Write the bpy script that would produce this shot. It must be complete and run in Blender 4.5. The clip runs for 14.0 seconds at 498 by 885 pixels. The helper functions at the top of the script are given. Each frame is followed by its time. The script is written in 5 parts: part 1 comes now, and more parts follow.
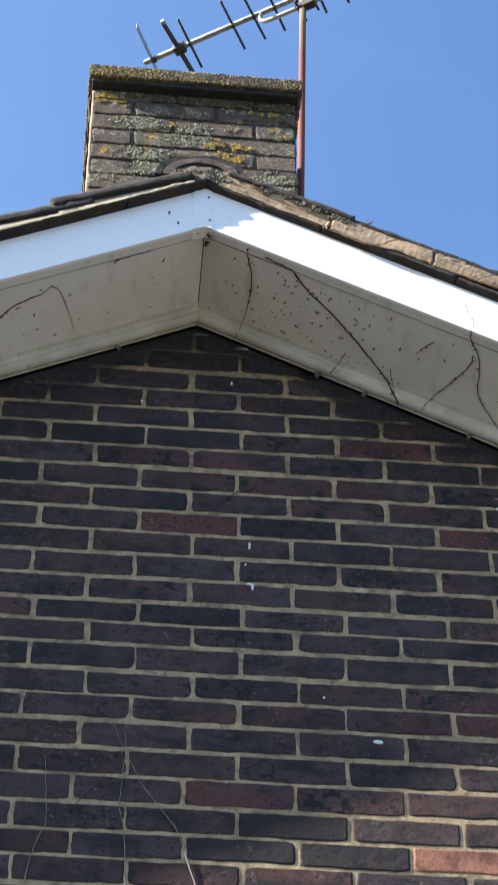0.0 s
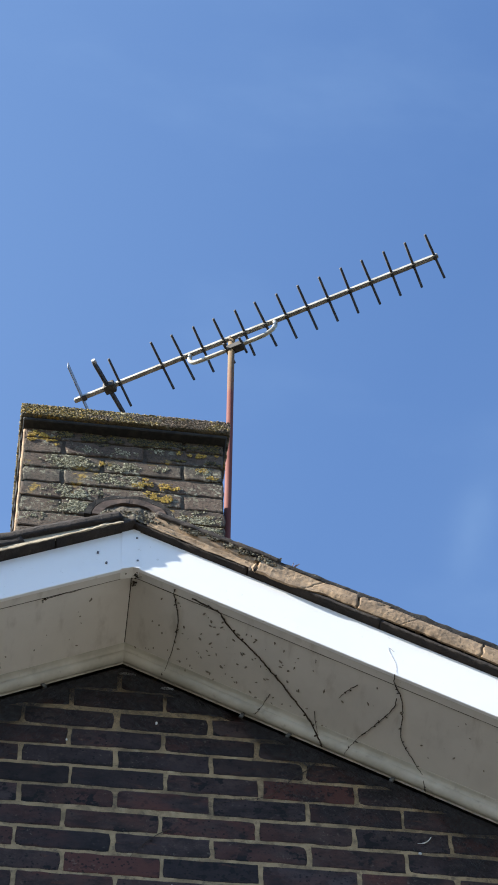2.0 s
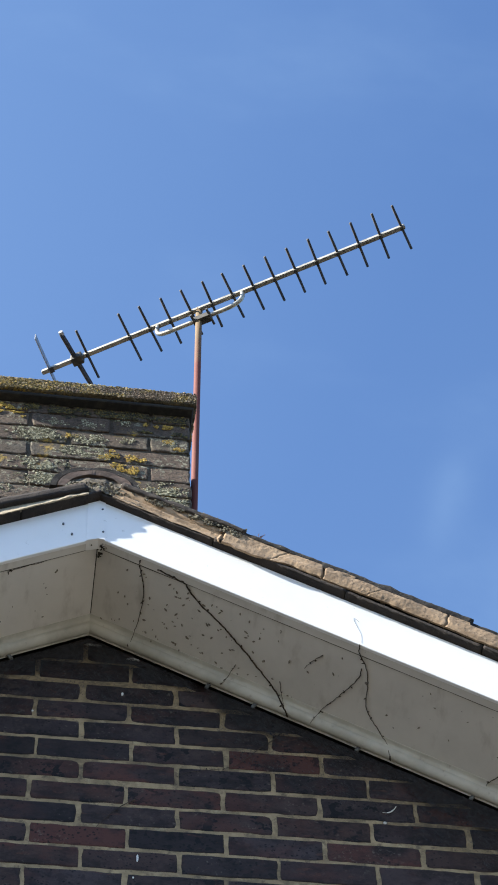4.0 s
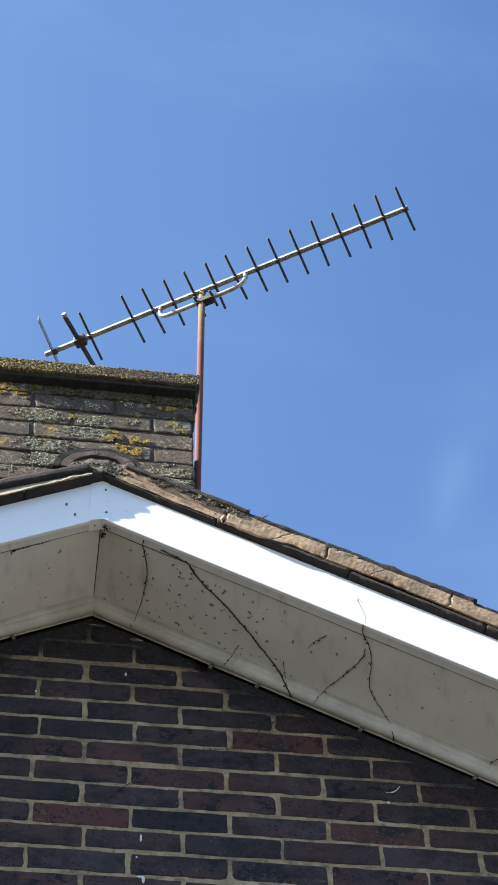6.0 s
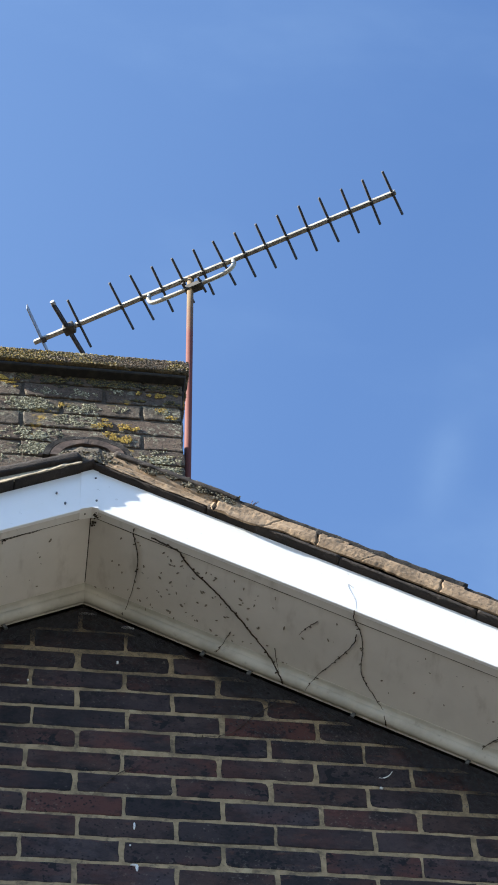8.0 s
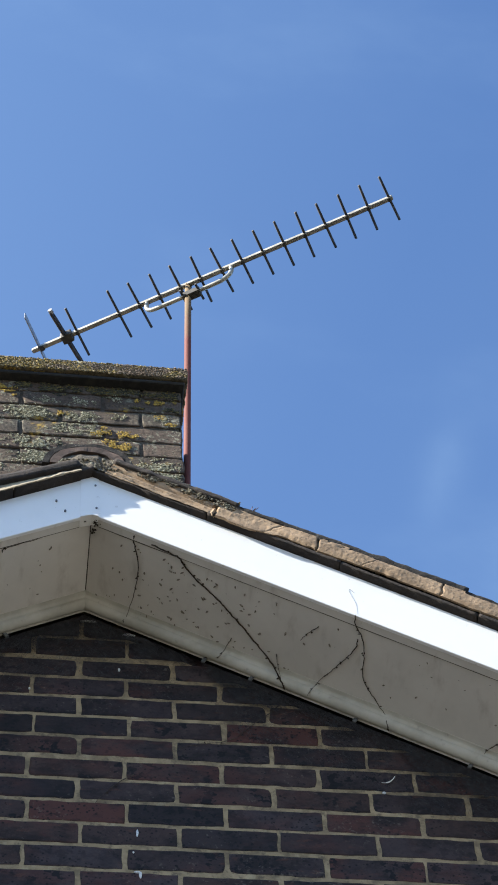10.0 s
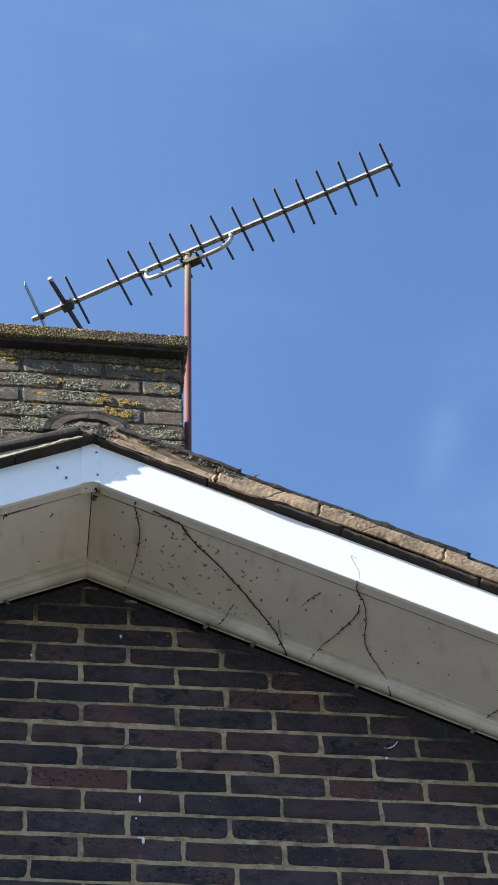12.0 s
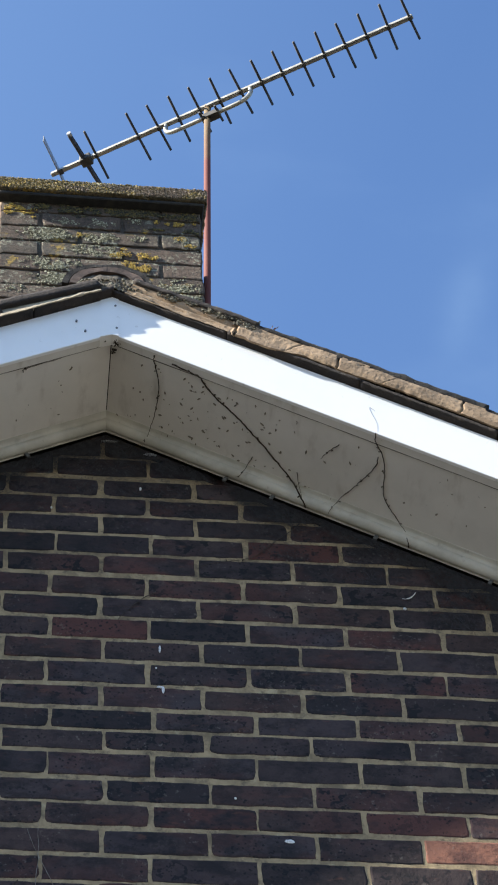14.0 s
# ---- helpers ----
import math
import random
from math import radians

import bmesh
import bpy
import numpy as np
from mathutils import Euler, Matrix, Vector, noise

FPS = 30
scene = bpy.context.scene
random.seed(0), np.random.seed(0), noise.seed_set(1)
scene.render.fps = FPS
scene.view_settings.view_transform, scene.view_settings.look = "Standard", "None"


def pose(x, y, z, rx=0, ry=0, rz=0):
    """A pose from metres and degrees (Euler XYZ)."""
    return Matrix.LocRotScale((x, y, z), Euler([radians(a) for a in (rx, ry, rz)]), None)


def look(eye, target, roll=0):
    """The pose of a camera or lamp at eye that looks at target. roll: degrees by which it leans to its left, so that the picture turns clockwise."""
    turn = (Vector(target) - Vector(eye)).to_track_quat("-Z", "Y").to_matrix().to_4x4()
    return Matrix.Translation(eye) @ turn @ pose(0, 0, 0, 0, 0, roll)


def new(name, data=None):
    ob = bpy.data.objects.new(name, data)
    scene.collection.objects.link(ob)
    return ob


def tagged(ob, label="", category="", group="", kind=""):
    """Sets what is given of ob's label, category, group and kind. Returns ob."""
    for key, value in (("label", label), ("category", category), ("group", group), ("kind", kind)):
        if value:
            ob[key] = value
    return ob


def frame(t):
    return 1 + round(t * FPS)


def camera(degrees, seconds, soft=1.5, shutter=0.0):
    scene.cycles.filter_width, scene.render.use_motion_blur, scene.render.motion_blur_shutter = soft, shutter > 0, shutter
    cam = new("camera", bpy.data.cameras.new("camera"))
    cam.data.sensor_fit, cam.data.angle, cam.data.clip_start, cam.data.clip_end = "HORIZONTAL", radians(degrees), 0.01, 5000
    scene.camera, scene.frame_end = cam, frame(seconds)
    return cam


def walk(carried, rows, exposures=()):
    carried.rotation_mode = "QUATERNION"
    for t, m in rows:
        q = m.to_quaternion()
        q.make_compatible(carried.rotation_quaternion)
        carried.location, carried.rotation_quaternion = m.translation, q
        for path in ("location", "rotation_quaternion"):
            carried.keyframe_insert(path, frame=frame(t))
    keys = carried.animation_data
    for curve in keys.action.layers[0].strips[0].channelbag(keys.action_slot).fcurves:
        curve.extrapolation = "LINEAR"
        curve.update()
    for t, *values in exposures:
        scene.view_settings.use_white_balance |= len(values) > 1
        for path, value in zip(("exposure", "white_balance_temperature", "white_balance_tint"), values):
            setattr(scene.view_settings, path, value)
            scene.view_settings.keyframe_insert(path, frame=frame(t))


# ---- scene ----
# a hand-held phone, zoomed in, tilting up from the gable wall to the aerial
cam = camera(10.996, 14.0, soft=1.75, shutter=0.12)
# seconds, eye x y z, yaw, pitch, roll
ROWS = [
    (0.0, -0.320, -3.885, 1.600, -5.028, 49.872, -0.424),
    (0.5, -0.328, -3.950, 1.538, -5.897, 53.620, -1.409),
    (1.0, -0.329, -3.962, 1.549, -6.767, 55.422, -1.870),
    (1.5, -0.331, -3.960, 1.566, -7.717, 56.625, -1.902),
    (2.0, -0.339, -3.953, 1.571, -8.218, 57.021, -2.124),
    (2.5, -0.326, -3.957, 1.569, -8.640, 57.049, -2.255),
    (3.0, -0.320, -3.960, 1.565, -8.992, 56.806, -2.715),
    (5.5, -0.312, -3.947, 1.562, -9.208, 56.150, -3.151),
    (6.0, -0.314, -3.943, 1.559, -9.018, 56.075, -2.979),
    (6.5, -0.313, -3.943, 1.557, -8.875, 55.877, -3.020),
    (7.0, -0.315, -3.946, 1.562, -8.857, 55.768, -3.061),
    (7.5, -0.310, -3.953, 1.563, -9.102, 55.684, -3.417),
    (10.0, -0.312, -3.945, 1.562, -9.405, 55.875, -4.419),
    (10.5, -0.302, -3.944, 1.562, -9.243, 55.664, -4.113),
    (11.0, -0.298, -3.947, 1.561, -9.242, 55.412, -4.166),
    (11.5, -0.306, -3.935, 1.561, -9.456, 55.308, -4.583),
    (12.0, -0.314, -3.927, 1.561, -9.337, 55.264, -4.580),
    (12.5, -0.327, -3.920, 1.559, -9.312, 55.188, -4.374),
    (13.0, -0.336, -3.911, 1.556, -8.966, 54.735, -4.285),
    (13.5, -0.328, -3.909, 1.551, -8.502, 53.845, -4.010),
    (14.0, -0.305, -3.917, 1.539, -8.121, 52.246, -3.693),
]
STOPS = 1.62
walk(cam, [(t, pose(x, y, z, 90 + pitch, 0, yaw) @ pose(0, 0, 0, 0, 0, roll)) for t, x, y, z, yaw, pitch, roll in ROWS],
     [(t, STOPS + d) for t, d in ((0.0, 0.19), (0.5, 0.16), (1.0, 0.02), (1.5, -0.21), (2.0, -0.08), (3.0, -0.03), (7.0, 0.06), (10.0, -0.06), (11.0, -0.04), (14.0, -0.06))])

# ---- light: clear sky, sun from the left and almost along the wall ----
SUN = Vector((-5.2, -1.03, 3.48)).normalized()
world = bpy.data.worlds.new("sky")
scene.world = world
world.use_nodes = True
wn = world.node_tree
sky = wn.nodes.new("ShaderNodeTexSky")
sky.sky_type = "NISHITA"
sky.sun_disc = False
sky.sun_elevation = math.asin(SUN.z)
sky.sun_rotation = math.atan2(SUN.x, SUN.y)
sky.altitude = 50
sky.air_density, sky.dust_density, sky.ozone_density = 1.0, 0.7, 7.5
bg = wn.nodes["Background"]
bg.inputs["Strength"].default_value = 0.098
# faint torn cirrus
tc = wn.nodes.new("ShaderNodeTexCoord")
mp = wn.nodes.new("ShaderNodeMapping")
mp.inputs["Scale"].default_value = (1.0, 2.2, 1.6)
mp.inputs["Location"].default_value = (1.7, 0.6, 0.4)
mp.inputs["Rotation"].default_value = (0.3, 0.5, 0.2)
cn = wn.nodes.new("ShaderNodeTexNoise")
cn.inputs["Scale"].default_value = 7.0
cn.inputs["Detail"].default_value = 6.0
cr = wn.nodes.new("ShaderNodeMapRange")
cr.interpolation_type = "SMOOTHSTEP"
for key, v in (("From Min", 0.48), ("From Max", 0.85), ("To Min", 0.0), ("To Max", 0.14)):
    cr.inputs[key].default_value = v
cm = wn.nodes.new("ShaderNodeMix")
cm.data_type = "RGBA"
cm.inputs[7].default_value = (1.8, 2.7, 3.8, 1)
for a, b in ((tc.outputs["Generated"], mp.inputs["Vector"]), (mp.outputs["Vector"], cn.inputs["Vector"]), (cn.outputs["Fac"], cr.inputs["Value"]),
             (cr.outputs["Result"], cm.inputs["Factor"]), (sky.outputs["Color"], cm.inputs[6]), (cm.outputs[2], bg.inputs["Color"])):
    wn.links.new(a, b)


def sky_math(op, a, b=0.0):
    n = wn.nodes.new("ShaderNodeMath")
    n.operation = op
    for socket, v in zip(n.inputs, (a, b)):
        if isinstance(v, float):
            socket.default_value = v
        else:
            wn.links.new(v, socket)
    return n.outputs[0]


def sky_vector(op, a, b):
    n = wn.nodes.new("ShaderNodeVectorMath")
    n.operation = op
    wn.links.new(a, n.inputs[0])
    if isinstance(b, tuple):
        n.inputs[1].default_value = b
    else:
        wn.links.new(b, n.inputs[1])
    return n


# one thin wisp of cloud, low beside the roof, longer than wide
off = sky_vector("SUBTRACT", tc.outputs["Generated"], (0.1665, 0.5535, 0.8160)).outputs["Vector"]
run = sky_vector("DOT_PRODUCT", off, (-0.17, 0.82, -0.54)).outputs["Value"]
far = sky_vector("DOT_PRODUCT", off, off).outputs["Value"]
run2 = sky_math("MULTIPLY", run, run)
near = sky_math("ADD", sky_math("MULTIPLY", run2, 2600.0), sky_math("MULTIPLY", sky_math("SUBTRACT", far, run2), 13000.0))
wisp = sky_math("MULTIPLY", sky_math("POWER", 2.718, sky_math("MULTIPLY", near, -1.0)), 0.20)
cn2 = wn.nodes.new("ShaderNodeTexNoise")
cn2.inputs["Scale"].default_value = 45.0
cn2.inputs["Detail"].default_value = 5.0
wn.links.new(tc.outputs["Generated"], cn2.inputs["Vector"])
wisp = sky_math("MULTIPLY", wisp, cn2.outputs["Fac"])
# a thin bright veil towards the sun, and a milky one lower down
veil = wn.nodes.new("ShaderNodeMapRange")
for key, v in (("From Min", 0.27), ("From Max", 0.62), ("To Min", 0.0), ("To Max", 0.235)):
    veil.inputs[key].default_value = v
wn.links.new(sky_vector("DOT_PRODUCT", tc.outputs["Generated"], tuple(SUN)).outputs["Value"], veil.inputs["Value"])
low = wn.nodes.new("ShaderNodeSeparateXYZ")
wn.links.new(tc.outputs["Generated"], low.inputs[0])
milky = wn.nodes.new("ShaderNodeMapRange")
for key, v in (("From Min", 0.91), ("From Max", 0.70), ("To Min", 0.0), ("To Max", 0.13)):
    milky.inputs[key].default_value = v
wn.links.new(low.outputs["Z"], milky.inputs["Value"])
haze = sky_math("ADD", sky_math("ADD", wisp, cr.outputs["Result"]), milky.outputs["Result"])
wn.links.new(sky_math("ADD", haze, veil.outputs["Result"]), cm.inputs["Factor"])
sun = new("sun", bpy.data.lights.new("sun", "SUN"))
sun.data.energy = 5.0
sun.data.angle = radians(0.53)
sun.data.color = (1.0, 0.95, 0.86)
sun.matrix_world = look(SUN * 60, (0, 0, 0))

# ---- materials ----


class Mat:
    """A node material with a few short ways to add nodes."""

    def __init__(self, name, rough=0.8, metal=0.0):
        self.m = bpy.data.materials.new(name)
        self.m.use_nodes = True
        self.t = self.m.node_tree
        self.b = self.t.nodes["Principled BSDF"]
        self.b.inputs["Roughness"].default_value = rough
        self.b.inputs["Metallic"].default_value = metal
        self.pos = self.t.nodes.new("ShaderNodeNewGeometry").outputs["Position"]
        self.height = None

    def put(self, socket, value):
        if hasattr(value, "is_linked"):
            self.t.links.new(value, socket)
        else:
            socket.default_value = (*value, 1.0) if isinstance(value, tuple) and len(value) == 3 and len(socket.default_value) == 4 else value

    def noise(self, scale, detail=4.0, rough=0.6, offset=(0, 0, 0), stretch=(1, 1, 1)):
        mp = self.t.nodes.new("ShaderNodeMapping")
        self.t.links.new(self.pos, mp.inputs["Vector"])
        mp.inputs["Location"].default_value = offset
        mp.inputs["Scale"].default_value = stretch
        n = self.t.nodes.new("ShaderNodeTexNoise")
        self.t.links.new(mp.outputs["Vector"], n.inputs["Vector"])
        n.inputs["Scale"].default_value = scale
        n.inputs["Detail"].default_value = detail
        n.inputs["Roughness"].default_value = rough
        return n.outputs["Fac"]

    def cells(self, scale, feature="F1"):
        n = self.t.nodes.new("ShaderNodeTexVoronoi")
        n.feature = feature
        self.t.links.new(self.pos, n.inputs["Vector"])
        n.inputs["Scale"].default_value = scale
        return n.outputs["Distance"]

    def ramp(self, fac, lo, hi, a=0.0, b=1.0):
        n = self.t.nodes.new("ShaderNodeMapRange")
        self.put(n.inputs["Value"], fac)
        n.interpolation_type = "SMOOTHSTEP"
        for key, v in (("From Min", lo), ("From Max", hi), ("To Min", a), ("To Max", b)):
            n.inputs[key].default_value = v
        return n.outputs["Result"]

    def math(self, op, a, b=0.0):
        n = self.t.nodes.new("ShaderNodeMath")
        n.operation = op
        self.put(n.inputs[0], a)
        self.put(n.inputs[1], b)
        return n.outputs[0]

    def mix(self, fac, a, b):
        n = self.t.nodes.new("ShaderNodeMix")
        n.data_type = "RGBA"
        self.put(n.inputs["Factor"], fac)
        self.put(n.inputs[6], a)
        self.put(n.inputs[7], b)
        return n.outputs[2]

    def each(self, island=False):
        if island:
            return self.t.nodes.new("ShaderNodeNewGeometry").outputs["Random Per Island"]
        return self.t.nodes.new("ShaderNodeObjectInfo").outputs["Random"]

    def spin(self, value, k):
        """Another random number out of one."""
        return self.math("FRACT", self.math("MULTIPLY", value, k))

    def color(self, c):
        self.put(self.b.inputs["Base Color"], c)
        return self

    def bump(self, height, depth, strength=1.0):
        n = self.t.nodes.new("ShaderNodeBump")
        n.inputs["Strength"].default_value = strength
        n.inputs["Distance"].default_value = depth
        self.put(n.inputs["Height"], height)
        if self.height:
            self.t.links.new(self.height, n.inputs["Normal"])
        self.height = n.outputs["Normal"]
        self.put(self.b.inputs["Normal"], self.height)
        return self


def brick_material(name, island, red, sunlit=False):
    """Dark blue-grey facing brick with brown and red burnt patches and black specks."""
    m = Mat(name, 0.85)
    m.b.inputs["Specular IOR Level"].default_value = 0.36
    r = m.each(island)
    # every brick shows another part of the pattern
    jump = m.t.nodes.new("ShaderNodeCombineXYZ")
    for socket, k in zip(jump.inputs, (17.0, 5.0, 29.0)):
        m.put(socket, m.math("MULTIPLY", r, k))
    shift = m.t.nodes.new("ShaderNodeVectorMath")
    m.t.links.new(m.pos, shift.inputs[0])
    m.t.links.new(jump.outputs[0], shift.inputs[1])
    m.pos = shift.outputs[0]
    base = m.mix(r, (0.0370, 0.0275, 0.0300), (0.0610, 0.0350, 0.0285))
    base = m.mix(m.ramp(m.spin(r, 3.77), 0.50, 1.0, 0.0, 0.75), base, (0.0600, 0.0470, 0.0500))
    base = m.mix(m.ramp(m.noise(12, 5, 0.7, stretch=(0.7, 1, 1.2)), 0.40, 0.62, 0.0, 0.78), base, (0.0096, 0.0080, 0.0086))
    base = m.mix(m.ramp(m.noise(22, 5, 0.75, offset=(3, 1, 7)), 0.48, 0.68, 0.0, 0.55), base, (0.0743, 0.0516, 0.0459))
    base = m.mix(m.ramp(m.spin(r, 13.7), 0.50, 0.95, 0.0, 0.72), base, (0.0130, 0.0110, 0.0122))
    lift = m.math("ADD", m.noise(9, 4, 0.65, offset=(1, 5, 2), stretch=(0.8, 1, 1.4)), m.math("MULTIPLY", m.spin(r, 7.31), 0.24))
    lo = 0.46 if red else 0.62
    base = m.mix(m.ramp(lift, lo, lo + 0.24, 0.0, 0.88 if red else 0.46), base, (0.0922, 0.0353, 0.0272))
    specks = m.math("MULTIPLY", m.math("MULTIPLY", m.ramp(m.noise(44, 2), 0.54, 0.59), m.ramp(m.noise(11, 2, offset=(9, 2, 4)), 0.44, 0.58)), m.ramp(m.spin(r, 5.13), 0.35, 0.75, 0.40, 1.0))
    base = m.mix(m.math("MULTIPLY", specks, 0.95), base, (0.0070, 0.0067, 0.0085))
    spots = m.math("MULTIPLY", m.ramp(m.math("ADD", m.cells(85), m.math("MULTIPLY", m.noise(90, 3), 0.60)), 0.60, 0.46), m.ramp(m.math("ADD", m.noise(13, 2, offset=(2, 8, 8)), m.math("MULTIPLY", m.spin(r, 11.3), 0.22)), 0.58, 0.66))
    base = m.mix(m.math("MULTIPLY", spots, 0.85), base, (0.0060, 0.0057, 0.0075))
    base = m.mix(m.ramp(m.noise(26, 4, 0.7, offset=(6, 3, 9), stretch=(0.6, 1, 1.6)), 0.60, 0.72, 0.0, 0.55), base, (0.1054, 0.0439, 0.0281))
    # lighter red mixed in, so the brick looks struck by the sun
    if sunlit:
        base = m.mix(m.ramp(m.noise(20, 4, offset=(4, 4, 4)), 0.30, 0.62, 0.15, 0.90), base, (0.3103, 0.1337, 0.0828))
    base = m.mix(m.ramp(m.noise(140, 4, 0.75, offset=(1, 9, 4)), 0.54, 0.66, 0.0, 0.40), base, (0.0100, 0.0086, 0.0094))
    pale = m.math("MULTIPLY", m.ramp(m.noise(95, 3, offset=(2, 2, 2)), 0.58, 0.70), m.ramp(m.noise(7, 2, offset=(5, 5, 1)), 0.46, 0.66))
    base = m.mix(m.math("MULTIPLY", pale, 0.38), base, (0.2140, 0.1832, 0.1518))
    m.color(base)
    m.bump(m.noise(220, 4, 0.7), 0.0010, 0.5)
    m.bump(m.noise(42, 4), 0.0028, 0.6)
    return m.m


BRICK = brick_material("dark_brick", False, False)
BRICK_RED = brick_material("red_dark_brick", False, True)
BRICK_SUNLIT = brick_material("sunlit_red_brick", False, True, True)
BRICK_FAR = brick_material("dark_brick_joined", True, False)

m = Mat("mortar", 0.92)
c = m.mix(m.ramp(m.noise(30, 5), 0.3, 0.7), (0.268, 0.198, 0.109), (0.424, 0.313, 0.175))
c = m.mix(m.ramp(m.noise(9, 5, 0.7, offset=(4, 4, 4)), 0.44, 0.66, 0, 0.75), c, (0.115, 0.086, 0.050))
c = m.mix(m.ramp(m.noise(34, 5, 0.75, offset=(1, 7, 3)), 0.52, 0.66, 0, 0.65), c, (0.075, 0.060, 0.042))
c = m.mix(m.ramp(m.noise(17, 5, 0.7, offset=(8, 2, 5)), 0.56, 0.70, 0, 0.45), c, (0.56, 0.47, 0.29))
m.color(c).bump(m.noise(260, 4, 0.7), 0.0012, 0.6).bump(m.noise(60, 4), 0.0022, 0.6)
MORTAR = m.m

m = Mat("white_pvc", 0.34)
c = m.mix(m.ramp(m.noise(6, 5), 0.45, 0.8, 0, 0.5), (0.87, 0.87, 0.86), (0.79, 0.79, 0.76))
c = m.mix(m.math("MULTIPLY", m.ramp(m.noise(60, 3), 0.66, 0.74), 0.35), c, (0.35, 0.33, 0.28))
m.color(c).bump(m.noise(18, 2), 0.0006, 0.4)
PVC = m.m

m = Mat("soffit_board", 0.55)
c = m.mix(m.ramp(m.noise(5, 5), 0.35, 0.7), (0.74, 0.715, 0.668), (0.65, 0.628, 0.582))
c = m.mix(m.ramp(m.noise(22, 4, offset=(7, 0, 3), stretch=(1, 0.4, 1)), 0.52, 0.78, 0, 0.45), c, (0.38, 0.345, 0.29))
dots = m.math("MULTIPLY", m.ramp(m.noise(130, 2), 0.70, 0.76), m.ramp(m.noise(8, 2, offset=(1, 2, 3)), 0.5, 0.65))
c = m.mix(m.math("MULTIPLY", dots, 0.7), c, (0.09, 0.08, 0.065))
m.color(c).bump(m.noise(10, 3), 0.001, 0.4)
SOFFIT = m.m

m = Mat("grey_white_trim", 0.75)
c = m.mix(m.ramp(m.noise(9, 5), 0.35, 0.7), (0.60, 0.585, 0.52), (0.43, 0.42, 0.365))
c = m.mix(m.ramp(m.noise(40, 4, offset=(2, 8, 3)), 0.60, 0.78, 0, 0.6), c, (0.26, 0.235, 0.20))
m.color(c).bump(m.noise(40, 3), 0.001, 0.4)
TRIM = m.m

m = Mat("roof_tile_concrete", 0.9)
r = m.each()
c = m.mix(m.ramp(m.noise(14, 5), 0.35, 0.7), (0.038, 0.029, 0.023), (0.018, 0.015, 0.013))
c = m.mix(m.math("MULTIPLY", r, 0.35), c, (0.070, 0.050, 0.036))
c = m.mix(m.ramp(m.noise(70, 5, 0.75, offset=(3, 3, 3)), 0.60, 0.70, 0, 0.8), c, (0.20, 0.190, 0.145))
c = m.mix(m.ramp(m.noise(19, 4, offset=(8, 3, 1)), 0.66, 0.76, 0, 0.5), c, (0.20, 0.14, 0.045))
m.color(c).bump(m.noise(190, 4, 0.7), 0.0020, 0.8).bump(m.noise(45, 4), 0.0030, 0.6)
TILE = m.m

m = Mat("undercloak_slate", 0.9)
c = m.mix(m.ramp(m.noise(16, 5), 0.35, 0.7), (0.036, 0.026, 0.020), (0.016, 0.012, 0.010))
c = m.mix(m.ramp(m.noise(60, 4, 0.7, offset=(3, 3, 3)), 0.60, 0.70, 0, 0.6), c, (0.075, 0.060, 0.045))
m.color(c).bump(m.noise(90, 5, 0.75), 0.006, 0.9).bump(m.noise(25, 3), 0.006, 0.5)
CLOAK_SLATE = m.m

m = Mat("dark_tile_edge", 0.95)
c = m.mix(m.ramp(m.noise(40, 5), 0.35, 0.7), (0.020, 0.016, 0.013), (0.009, 0.008, 0.007))
c = m.mix(m.ramp(m.noise(75, 4, 0.7, offset=(2, 6, 3)), 0.62, 0.68, 0, 0.8), c, (0.20, 0.185, 0.140))
m.color(c).bump(m.noise(110, 4, 0.7), 0.003, 0.8)
TILE_EDGE = m.m

m = Mat("brown_clay", 0.9)
c = m.mix(m.ramp(m.noise(30, 5), 0.35, 0.7), (0.105, 0.070, 0.054), (0.050, 0.036, 0.029))
m.color(c).bump(m.noise(120, 4, 0.7), 0.003, 0.7)
CLAY = m.m

m = Mat("verge_mortar", 0.95)
c = m.mix(m.ramp(m.noise(18, 5), 0.35, 0.68), (0.39, 0.270, 0.165), (0.23, 0.160, 0.099))
c = m.mix(m.ramp(m.noise(45, 5, 0.7, offset=(6, 1, 2)), 0.56, 0.68, 0, 0.7), c, (0.45, 0.345, 0.235))
c = m.mix(m.ramp(m.noise(120, 4, 0.75, offset=(1, 7, 2)), 0.56, 0.64, 0, 0.7), c, (0.060, 0.048, 0.036))
c = m.mix(m.ramp(m.noise(11, 5, 0.7, offset=(2, 6, 5)), 0.54, 0.66, 0, 0.5), c, (0.110, 0.082, 0.056))
m.color(c).bump(m.noise(180, 4, 0.7), 0.0014, 0.7).bump(m.noise(50, 5, 0.7), 0.0010, 0.5)
BED = m.m

m = Mat("pale_verge_mortar", 0.95)
c = m.mix(m.ramp(m.noise(18, 5), 0.35, 0.68), (0.44, 0.375, 0.265), (0.27, 0.225, 0.160))
c = m.mix(m.ramp(m.noise(120, 4, 0.75, offset=(1, 7, 2)), 0.56, 0.64, 0, 0.6), c, (0.080, 0.066, 0.050))
m.color(c).bump(m.noise(180, 4, 0.7), 0.0014, 0.7)
PALE_BED = m.m

